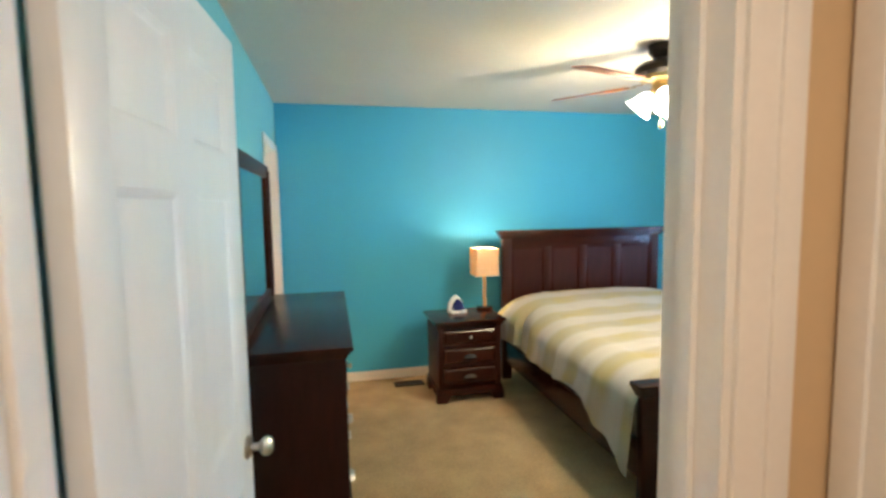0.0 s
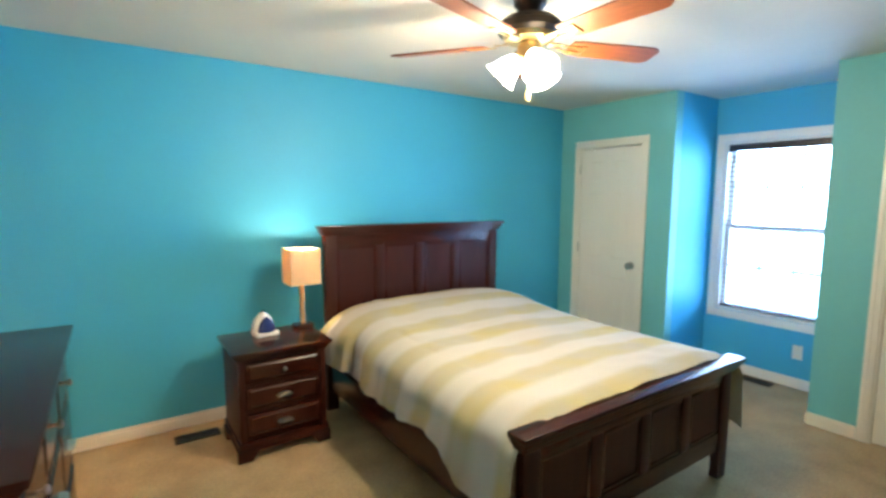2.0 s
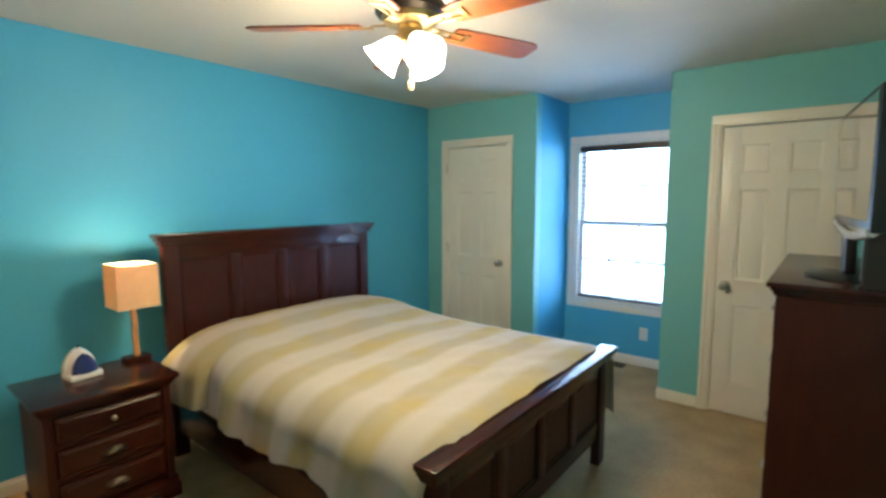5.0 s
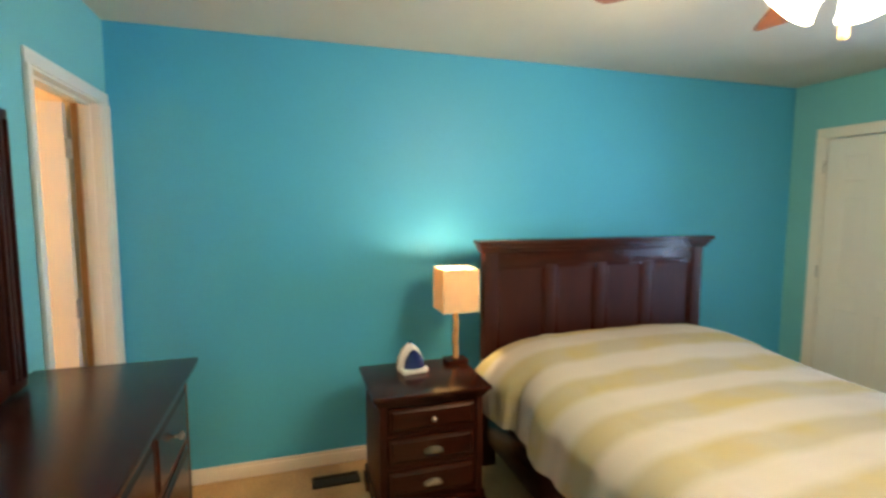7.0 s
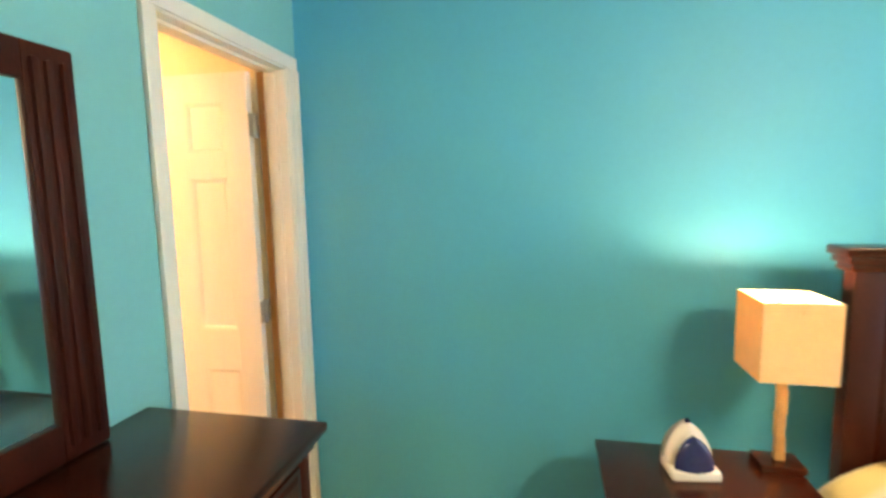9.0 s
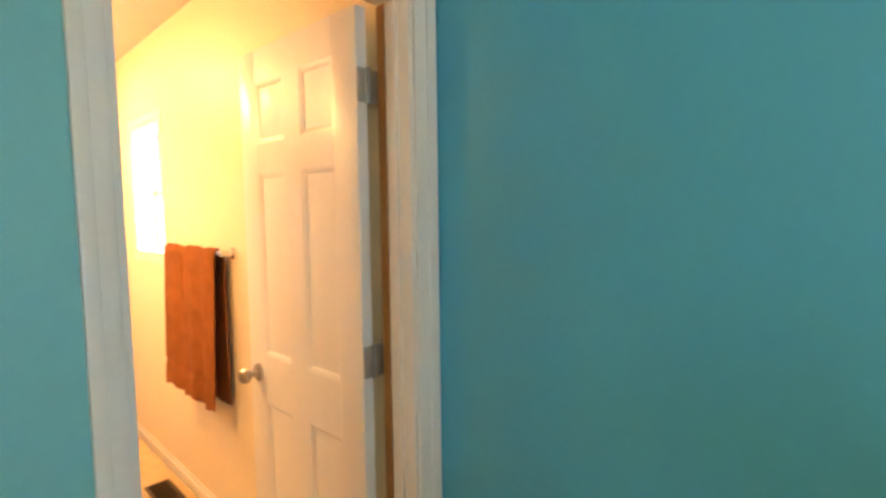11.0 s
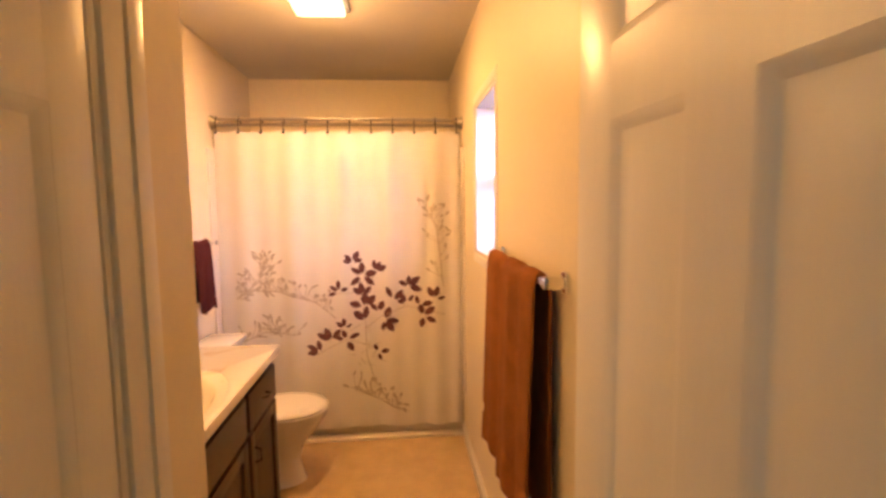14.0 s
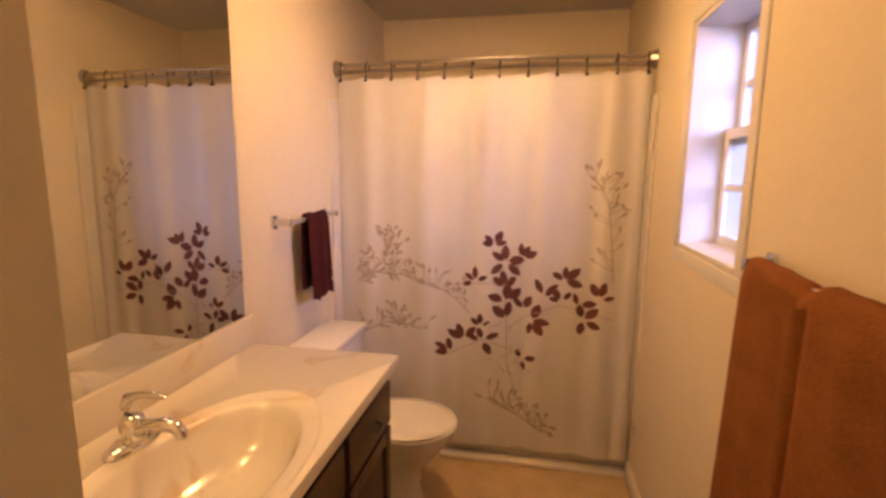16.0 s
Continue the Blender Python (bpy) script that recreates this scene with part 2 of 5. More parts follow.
def boxes(*rows, bevel=0.0):
    bm = bmesh.new()
    for r in rows:
        box(bm, *r, bevel=bevel)
    return bm


def lathe(profile, seg=24, m=None, bm=None):
    """A turned form: (radius, height) pairs round z."""
    bm = bm or bmesh.new()
    m = m or Matrix()
    rings = []
    for r, z in profile:
        rings.append([bm.verts.new(m @ Vector((r * math.cos(2 * math.pi * i / seg), r * math.sin(2 * math.pi * i / seg), z))) for i in range(seg)])
    for a, b in zip(rings, rings[1:]):
        for i in range(seg):
            bm.faces.new((a[i], a[(i + 1) % seg], b[(i + 1) % seg], b[i]))
    for ring, flip in ((rings[0], True), (rings[-1], False)):
        if profile[0 if flip else -1][0] > 1e-5:
            bm.faces.new(ring[::-1] if flip else ring)
    bmesh.ops.remove_doubles(bm, verts=bm.verts, dist=1e-5)
    return bm


def tube(points, r, seg=10, bm=None):
    bm = bm or bmesh.new()
    pts = [Vector(p) for p in points]
    rings = []
    for i, p in enumerate(pts):
        d = (pts[min(i + 1, len(pts) - 1)] - pts[max(i - 1, 0)]).normalized()
        q = d.to_track_quat('Z', 'Y')
        rr = r[i] if isinstance(r, (list, tuple)) else r
        rings.append([bm.verts.new(p + q @ Vector((rr * math.cos(2 * math.pi * k / seg), rr * math.sin(2 * math.pi * k / seg), 0))) for k in range(seg)])
    for a, b in zip(rings, rings[1:]):
        for k in range(seg):
            bm.faces.new((a[k], a[(k + 1) % seg], b[(k + 1) % seg], b[k]))
    bm.faces.new(rings[0][::-1])
    bm.faces.new(rings[-1])
    return bm


def sheet(fn, nu, nv, uv=None, thick=0.0):
    """A cloth-like sheet: fn(u, v) for u, v in 0..1."""
    bm = bmesh.new()
    g = [[bm.verts.new(fn(i / nu, j / nv)) for j in range(nv + 1)] for i in range(nu + 1)]
    lay = bm.loops.layers.uv.new("uv") if uv else None
    for i in range(nu):
        for j in range(nv):
            f = bm.faces.new((g[i][j], g[i + 1][j], g[i + 1][j + 1], g[i][j + 1]))
            if uv:
                for lp, (a, b) in zip(f.loops, ((i, j), (i + 1, j), (i + 1, j + 1), (i, j + 1))):
                    lp[lay].uv = uv(a / nu, b / nv)
    if thick:
        bmesh.ops.recalc_face_normals(bm, faces=bm.faces)
        bmesh.ops.solidify(bm, geom=list(bm.faces), thickness=thick)
    return bm


def mesh_of(name, bm, material, smooth=None):
    me = bpy.data.meshes.new(name)
    bmesh.ops.recalc_face_normals(bm, faces=bm.faces)
    bm.to_mesh(me)
    bm.free()
    me.materials.append(material)
    me.shade_smooth()
    me.set_sharp_from_angle(angle=radians(smooth or 25))
    return me


def part(name, bm, material, parent, label="", smooth=None):
    ob = new(name, mesh_of(name, bm, material, smooth))
    ob.parent = parent
    return tagged(ob, label)


def solid(name, bm, material, label="", category="", kind="", group="", smooth=None):
    return tagged(new(name, mesh_of(name, bm, material, smooth)), label, category, group, kind)


def thing(name, label, category, m=None, group="", kind=""):
    ob = new(name)
    ob.empty_display_size = 0.1
    if m:
        ob.matrix_world = m
    return tagged(ob, label, category, group, kind)


def raised(bm, x0, x1, z0, z1, y, d, inset=0.035):
    """A raised panel field on the plane y, standing out by d."""
    lo = [bm.verts.new((x, y, z)) for x, z in ((x0, z0), (x1, z0), (x1, z1), (x0, z1))]
    hi = [bm.verts.new((x, y + d, z)) for x, z in ((x0 + inset, z0 + inset), (x1 - inset, z0 + inset), (x1 - inset, z1 - inset), (x0 + inset, z1 - inset))]
    bm.faces.new(hi)
    for i in range(4):
        bm.faces.new((lo[i], lo[(i + 1) % 4], hi[(i + 1) % 4], hi[i]))
    bm.faces.new(lo[::-1])


def wall(name, along, a0, a1, b0, b1, material, label, openings=(), z1=2.44):
    """A wall that runs along x or y from a0 to a1, b0 to b1 thick, with openings (from, to, bottom, top)."""
    bm = bmesh.new()
    cuts, at = [], a0
    for o0, o1, z0, zt in sorted(openings):
        cuts.append((at, o0, 0, z1))
        if z0 > 0:
            cuts.append((o0, o1, 0, z0))
        if zt < z1:
            cuts.append((o0, o1, zt, z1))
        at = o1
    cuts.append((at, a1, 0, z1))
    for c0, c1, z0, zt in cuts:
        if along == 'x':
            box(bm, c0, c1, b0, b1, z0, zt)
        else:
            box(bm, b0, b1, c0, c1, z0, zt)
    return solid(name, bm, material, label, "wall", "structure")


# ---- structure ----
XR, XA, YB, YE = 4.60, 5.26, -0.02, -3.72
WALL = "smooth blue-teal painted bedroom wall"
WALL_2 = "smooth light aqua painted bedroom wall"
wall("wall_north", 'x', 0.0, XR + 0.1, YB, 0.16, M_TEAL, WALL)
wall("wall_west", 'y', YE, YB, -0.06, 0.0, M_AQUA, WALL_2 + " with white bathroom doorway", [(-0.78, -0.095, 0, 2.04)])
wall("wall_east_1", 'y', -1.25, YB, XR, XR + 0.1, M_AQUA, WALL_2 + " with closet door", [(-0.965, -0.265, 0, 2.045)])
wall("wall_east_2", 'y', YE, -2.33, XR, XR + 0.1, M_AQUA, WALL_2 + " with closet door", [(-3.36, -2.66, 0, 2.045)])
wall("wall_alcove_north", 'x', XR + 0.1, XA, -1.25, -1.15, M_TEAL, WALL + " beside the window recess")
wall("wall_alcove_south", 'x', XR + 0.1, XA, -2.43, -2.33, M_TEAL, WALL + " beside the window recess")
wall("wall_alcove_east", 'y', -2.43, -1.15, XA, XA + 0.14, M_TEAL, WALL + " round the window", [(-2.235, -1.345, 0.545, 2.045)])
wall("wall_south", 'x', -0.06, XR + 0.1, YE - 0.06, YE, M_AQUA, WALL_2 + " with entry doorway", [(0.09, 0.945, 0, 2.045)])
wall("wall_hall_north", 'x', -0.06, 1.3, YE - 0.12, YE - 0.06, M_TAN, "tan painted hall wall", [(0.09, 0.945, 0, 2.045)])
wall("wall_hall_east", 'y', -6.0, YE - 0.12, 1.122, 1.3, M_TAN, "tan painted hall wall")
wall("wall_hall_west", 'y', -6.0, YE - 0.12, -0.2, -0.08, M_TAN, "tan painted hall wall")
wall("wall_hall_south", 'x', -0.08, 1.122, -6.1, -6.0, M_TAN, "tan painted hall wall")
wall("wall_closet_back", 'y', YE, 0.16, XR + 0.75, XR + 0.8, M_TRIM, "white closet back wall", [(-2.43, -1.15, 0, 2.44)])
wall("wall_bath_east", 'y', -1.70, 0.05, -0.12, -0.06, M_CREAM, "cream painted bathroom wall", [(-0.78, -0.095, 0, 2.04)])
wall("wall_bath_north", 'x', -3.95, -0.12, -0.10, 0.10, M_CREAM, "cream painted bathroom wall with window", [(-2.52, -1.99, 1.235, 1.99)])
wall("wall_bath_partition_north", 'x', -0.895, -0.12, -0.95, -0.85, M_CREAM, "cream painted bathroom wall with closet door", [(-0.655, -0.16, 0, 2.04)])
wall("wall_bath_partition_west", 'y', -1.60, -0.95, -0.895, -0.80, M_CREAM, "cream painted bathroom wall")
wall("wall_bath_south", 'x', -3.95, -0.12, -1.70, -1.60, M_CREAM, "cream painted bathroom wall")
wall("wall_bath_west", 'y', -1.60, -0.10, -3.95, -3.85, M_CREAM, "cream painted bathroom wall")
solid("floor", boxes((-0.09, XA + 0.14, -6.1, 0.16, -0.1, 0)), M_CARPET, "beige cut-pile bedroom carpet", "floor", "structure")
solid("floor_bath", boxes((-3.95, -0.09, -1.70, 0.05, -0.1, 0)), M_VINYL, "mottled beige vinyl bathroom floor", "floor", "structure")
solid("ceiling", boxes((-0.06, XA + 0.14, -6.1, 0.16, 2.44, 2.54)), M_CEIL, "matte off-white textured ceiling", "ceiling", "structure")
solid("ceiling_bath", boxes((-3.95, -0.06, -1.70, 0.05, 2.44, 2.54)), M_CEIL, "matte off-white bathroom ceiling", "ceiling", "structure")


def baseboard(x0, y0, x1, y1, nx, ny, h=0.085):
    t, k = 0.013, 0.006
    bm = boxes((x0, x1 + nx * t, y0, y1 + ny * t, 0, h - 0.02), (x0, x1 + nx * k, y0, y1 + ny * k, h - 0.02, h), bevel=0.002)
    solid("baseboard", bm, M_TRIM, "white painted wooden baseboard", "baseboard", "structure")


baseboard(0.0, YB, XR, YB, 0, -1)
baseboard(0.0, YE, 0.0, -0.84, 1, 0)
baseboard(XR, -0.205, XR, YB - 0.014, -1, 0)
baseboard(XR, -1.25, XR, -1.03, -1, 0)
baseboard(XR, -2.60, XR, -2.33, -1, 0)
baseboard(XR, YE, XR, -3.43, -1, 0)
baseboard(XR, -1.25, XA - 0.014, -1.25, 0, -1)
baseboard(XR, -2.33, XA - 0.014, -2.33, 0, 1)
baseboard(XA, -2.33, XA, -1.25, -1, 0)
baseboard(1.01, YE, XR - 0.014, YE, 0, 1)
baseboard(-3.06, -0.10, -0.14, -0.10, 0, -1)
baseboard(-0.88, -0.85, -0.74, -0.85, 0, 1)


def casing(name, along, a0, a1, b, out, top, label, w=0.06, bottom=0.0, sill=False, right=None, d0=0.011):
    """A moulded door or window casing round an opening a0..a1 on the wall plane b, standing out by the sign of out."""
    rw = w if right is None else right
    th = thing(name, label, "door casing", kind="structure")

    def bar(nm, lo, hi, z0, z1, inner):
        bm = bmesh.new()
        for f0, f1, d in ((0, 1, d0), (0.55, 1, d0 * 1.55)) if inner == 'lo' else ((0, 1, d0), (0, 0.45, d0 * 1.55)) if inner == 'hi' else ((0, 1, d0),):
            u0, u1 = lo + (hi - lo) * f0, lo + (hi - lo) * f1
            if along == 'x':
                box(bm, u0, u1, b, b + out * d, z0, z1, bevel=0.003)
            else:
                box(bm, b, b + out * d, u0, u1, z0, z1, bevel=0.003)
        part(nm, bm, M_TRIM, th)
    bar("side_trim", a0 - w, a0, bottom, top, 'hi')
    bar("side_trim", a1, a1 + rw, bottom, top, 'lo')
    bar("head_trim", a0 - w, a1 + rw, top + 0.001, top + w, '')
    if sill:
        bar("sill_trim", a0 - w, a1 + rw, bottom - w, bottom - 0.001, '')
    return th


def jamb(name, along, a0, a1, b0, b1, top, label, stop=None):
    """The liner of a doorway, with its stop."""
    th = thing(name, label, "door jamb", kind="structure")
    t = 0.018
    rows = [("jamb_side", a0, a0 + t, b0, b1, 0, top), ("jamb_side", a1 - t, a1, b0, b1, 0, top), ("jamb_head", a0 + t, a1 - t, b0, b1, top - t, top)]
    if stop:
        rows += [("stop", a0 + t, a0 + t + 0.011, *stop, 0, top - t), ("stop", a1 - t - 0.011, a1 - t, *stop, 0, top - t), ("stop", a0 + t, a1 - t, *stop, top - t - 0.011, top - t)]
    for nm, u0, u1, v0, v1, z0, z1 in rows:
        part(nm, boxes((u0, u1, v0, v1, z0, z1) if along == 'x' else (v0, v1, u0, u1, z0, z1), bevel=0.002), M_TRIM, th)


WC = "white painted door casing on the teal wall"
casing("casing_bath_door", 'y', -0.775, -0.10, 0.0, 1, 2.03, WC, w=0.052, right=0.075)
casing("casing_bath_door_inside", 'y', -0.775, -0.10, -0.12, -1, 2.03, "white painted bathroom door casing", w=0.05, right=-0.004)
jamb("jamb_bath_door", 'y', -0.78, -0.095, -0.122, 0.002, 2.04, "white painted bathroom door jamb", stop=(-0.075, -0.04))
casing("casing_closet_1", 'y', -0.96, -0.27, XR, -1, 2.04, WC)
jamb("jamb_closet_1", 'y', -0.965, -0.265, XR - 0.002, XR + 0.1, 2.045, "white painted closet door jamb")
casing("casing_closet_2", 'y', -3.355, -2.665, XR, -1, 2.04, WC)
jamb("jamb_closet_2", 'y', -3.36, -2.66, XR - 0.002, XR + 0.1, 2.045, "white painted closet door jamb")
casing("casing_entry", 'x', 0.095, 0.94, YE, 1, 2.04, WC)
casing("casing_entry_hall", 'x', 0.095, 0.94, YE - 0.12, -1, 2.04, "white painted door casing on the tan hall wall", w=0.085)
jamb("jamb_entry", 'x', 0.09, 0.945, YE - 0.122, YE + 0.002, 2.045, "white painted entry door jamb", stop=(YE - 0.075, YE - 0.04))
casing("casing_hall_door", 'y', -4.70, -3.935, 1.122, -1, 2.04, "white painted door casing on the tan hall wall", w=0.09)
casing("casing_linen", 'x', -0.65, -0.165, -0.85, 1, 2.03, "cream-white painted linen closet casing", w=0.085, right=0.03)
jamb("jamb_linen", 'x', -0.655, -0.16, -0.95, -0.848, 2.04, "white painted linen closet jamb")


def knob(parent, x, z, y, s):
    k = part("knob", lathe([(0, 0.072), (0.018, 0.070), (0.027, 0.060), (0.028, 0.050), (0.020, 0.040), (0.011, 0.032), (0.011, 0.012), (0.030, 0.008), (0.033, 0.002), (0.033, 0)], 20, Matrix.Translation((x, y, z)) @ Matrix.Rotation(radians(-90 * s), 4, 'X')), M_NICKEL, parent, "brushed nickel round door knob")
    return k


def door(name, w, h, m, label, knob_at=None, hinges=(), sides=(1, -1), hinge_y=0.0, single=False):
    """A six-panel door leaf: hinge edge at x=0, 35 mm thick round y=0."""
    th = thing(name, label, "door", m, kind="structure")
    t = 0.0175
    st, ml = 0.105 if w > 0.5 else 0.07, 0.095 if w > 0.5 else 0.06
    rows = [(0.22, 0.80), (0.97, 1.60), (1.70, 1.90)]
    cols = [(st, (w - ml) / 2), ((w + ml) / 2, w - st)]
    if single:
        cols = [(st, w - st)]
    zs = [0.012, 0.22, 0.80, 0.97, 1.60, 1.70, 1.90, h]
    bm = boxes((0, st, -t, t, 0.012, h), (w - st, w, -t, t, 0.012, h), bevel=0.0015)
    for a, b in zip(zs[0::2], zs[1::2]):
        box(bm, st, w - st, -t, t, a, b)
    for z0, z1 in rows if not single else ():
        box(bm, cols[0][1], cols[1][0], -t, t, z0, z1)
    box(bm, st, w - st, -0.007, 0.007, 0.2, 1.92)
    part("leaf", bm, M_DOOR, th)
    for z0, z1 in rows:
        for x0, x1 in cols:
            bm = bmesh.new()
            for s in (1, -1):
                # a moulding that slopes in from the leaf, a quirk, then the raised field
                rings = []
                for o, h_ in ((0.0, 0.0170), (0.006, 0.0155), (0.017, 0.0085), (0.021, 0.0080), (0.052, 0.0140)):
                    rings.append([bm.verts.new((x, s * h_, z)) for x, z in ((x0 + o, z0 + o), (x1 - o, z0 + o), (x1 - o, z1 - o), (x0 + o, z1 - o))])
                for p, q in zip(rings, rings[1:]):
                    for k in range(4):
                        bm.faces.new((p[k], p[(k + 1) % 4], q[(k + 1) % 4], q[k]))
                bm.faces.new(rings[-1])
            part("panel", bm, M_DOOR, th)
    if knob_at:
        for s in sides:
            knob(th, knob_at[0], knob_at[1], s * t, s)
    for z in hinges:
        bm = lathe([(0.006, -0.046), (0.006, 0.046)], 10, Matrix.Translation((-0.016, hinge_y, z)))
        lathe([(0.008, 0.044), (0.004, 0.052)], 10, Matrix.Translation((-0.016, hinge_y, z)), bm)
        box(bm, -0.003, -0.0005, -0.016, hinge_y, z - 0.044, z + 0.044, bevel=0.001)
        part("hinge", bm, M_HINGE, th, "satin metal butt hinge")
    return th


door("door_entry", 0.80, 2.02, pose(0.112, YE + 0.045, 0, 0, 0, 86), "open white six-panel entry door beside the dresser", (0.745, 0.885), ())
door("door_closet_1", 0.655, 2.015, pose(XR + 0.02, -0.29, 0, 0, 0, -90), "closed white six-panel closet door", (0.60, 0.93), (), (-1,))
door("door_closet_2", 0.655, 2.015, pose(XR + 0.02, -3.337, 0, 0, 0, 90), "closed white six-panel closet door", (0.60, 0.93), (), (1,))
door("door_linen", 0.455, 2.01, pose(-0.180, -0.868, 0, 0, 0, 180), "closed white panelled linen closet door", (0.385, 0.90), (), (-1,), single=True)
# thin brown strip on the jamb, next to the bathroom door's hinge edge
solid("jamb_rabbet", boxes((-0.1215, -0.092, -0.1165, -0.1135, 0.001, 2.02)), M_JAMBSTRIP, "thin brown strip on the bathroom door jamb", "door jamb", "structure")
BD = door("door_bath", 0.645, 2.01, pose(-0.128, -0.166, 0, 0, 0, 182), "open white six-panel bathroom door against the cream wall", (0.585, 0.90), (), (1,))
for z in (0.25, 1.047, 1.805):
    bm = boxes((-0.004, 0.0, -0.013, 0.017, z - 0.045, z + 0.045), bevel=0.001)
    box(bm, -0.003, 0.001, -0.054, -0.0185, z - 0.045, z + 0.045, bevel=0.001)
    lathe([(0.0075, z - 0.048), (0.0075, z + 0.048)], 10, Matrix.Translation((-0.006, -0.018, 0)), bm)
    part("hinge", bm, M_HINGE, BD, "satin metal butt hinge")
for y in (-0.29, -3.33):
    for z in (0.25, 1.05, 1.82):
        solid("door_hinge", lathe([(0.0055, z - 0.045), (0.0055, z + 0.045)], 8, Matrix.Translation((XR - 0.012, y + (0.012 if y > -1 else -0.012), 0))), M_HINGE, "satin metal hinge barrel on the closet door", "hinge", "structure")


# ---- windows and outdoors ----
def window(name, along, a0, a1, z0, z1, b, out, label, grid, deep=0.13):
    """A double-hung window in an opening: frame, two sashes with muntins, glass. out: the sign towards outdoors."""
    th = thing(name, label, "window", kind="structure")

    def bx(bm, u0, u1, v0, v1, zz0, zz1, bev=0.003):
        v0, v1 = b + out * v0, b + out * v1
        box(bm, *((u0, u1, v0, v1) if along == 'x' else (v0, v1, u0, u1)), zz0, zz1, bevel=bev)
    fr = bmesh.new()
    for r in ((a0, a0 + 0.02, 0.0, deep, z0, z1), (a1 - 0.02, a1, 0.0, deep, z0, z1), (a0 + 0.02, a1 - 0.02, 0.0, deep, z1 - 0.02, z1), (a0 + 0.02, a1 - 0.02, 0.0, deep, z0, z0 + 0.02)):
        bx(fr, *r)
    part("window_frame", fr, M_TRIM, th, "white painted window frame")
    mid = (z0 + z1) / 2
    for nm, s0, s1, v in (("lower_sash", z0 + 0.02, mid + 0.026, deep - 0.075), ("upper_sash", mid - 0.026, z1 - 0.02, deep - 0.042)):
        bm = bmesh.new()
        w = 0.034
        u0, u1 = a0 + 0.021, a1 - 0.021
        for r in ((u0, u0 + w, v, v + 0.028, s0, s1), (u1 - w, u1, v, v + 0.028, s0, s1), (u0 + w, u1 - w, v, v + 0.028, s0, s0 + w), (u0 + w, u1 - w, v, v + 0.028, s1 - w, s1)):
            bx(bm, *r)
        for i in range(1, grid[0]):
            u = u0 + w + (u1 - u0 - 2 * w) * i / grid[0]
            bx(bm, u - 0.009, u + 0.009, v + 0.008, v + 0.022, s0 + w, s1 - w, 0.002)
        for i in range(1, grid[1]):
            z = s0 + w + (s1 - s0 - 2 * w) * i / grid[1]
            bx(bm, u0 + w, u1 - w, v + 0.008, v + 0.022, z - 0.011, z + 0.011, 0.002)
        sash = part(nm, bm, M_VINYLW, th)
        g = bmesh.new()
        bx(g, u0 + w, u1 - w, v + 0.013, v + 0.017, s0 + w, s1 - w, 0)
        pane = part("pane", g, M_GLASS, sash)
        pane.visible_shadow = False
    return th


window("window_1", 'y', -2.235, -1.345, 0.545, 2.045, XA, 1, "white double-hung window with dark blind", (3, 2))
casing("casing_window", 'y', -2.235, -1.345, XA, -1, 2.045, "white painted window casing on the teal wall", w=0.07, bottom=0.545, sill=True)
window("window_2", 'x', -2.52, -1.99, 1.235, 1.99, -0.10, 1, "small white double-hung bathroom window", (1, 2), 0.19)
casing("casing_bath_window", 'x', -2.52, -1.99, -0.10, -1, 1.99, "white painted window casing on the cream wall", w=0.045, bottom=1.235, sill=True, d0=0.004)

blind = thing("window_blind", "open horizontal blind with dark head rail in the window", "blind")
part("head_rail", boxes((XA + 0.008, XA + 0.048, -2.212, -1.368, 1.965, 2.022), bevel=0.004), M_RAIL, blind, "dark brown head rail")
part("bottom_rail", boxes((XA + 0.014, XA + 0.042, -2.208, -1.372, 0.572, 0.590), bevel=0.004), M_RAIL, blind, "dark brown bottom rail")
slat_mesh = mesh_of("slat", boxes((-0.017, 0.017, -0.418, 0.418, -0.0012, 0.0012)), M_SLAT)
for i in range(31):
    s = new("slat", slat_mesh)
    s.parent = blind
    s.matrix_basis = pose(XA + 0.028, -1.79, 0.612 + i * 0.0435, 0, 6, 0)
for y in (-2.13, -1.45):
    part("ladder_cord", tube([(XA + 0.010, y, 0.58), (XA + 0.010, y, 1.97)], 0.0012, 6), M_RAIL, blind)

solid("ground", boxes((-400, 400, -400, 400, -0.75, -0.6)), M_GRASS, "mown green lawn outside", "ground", "structure")


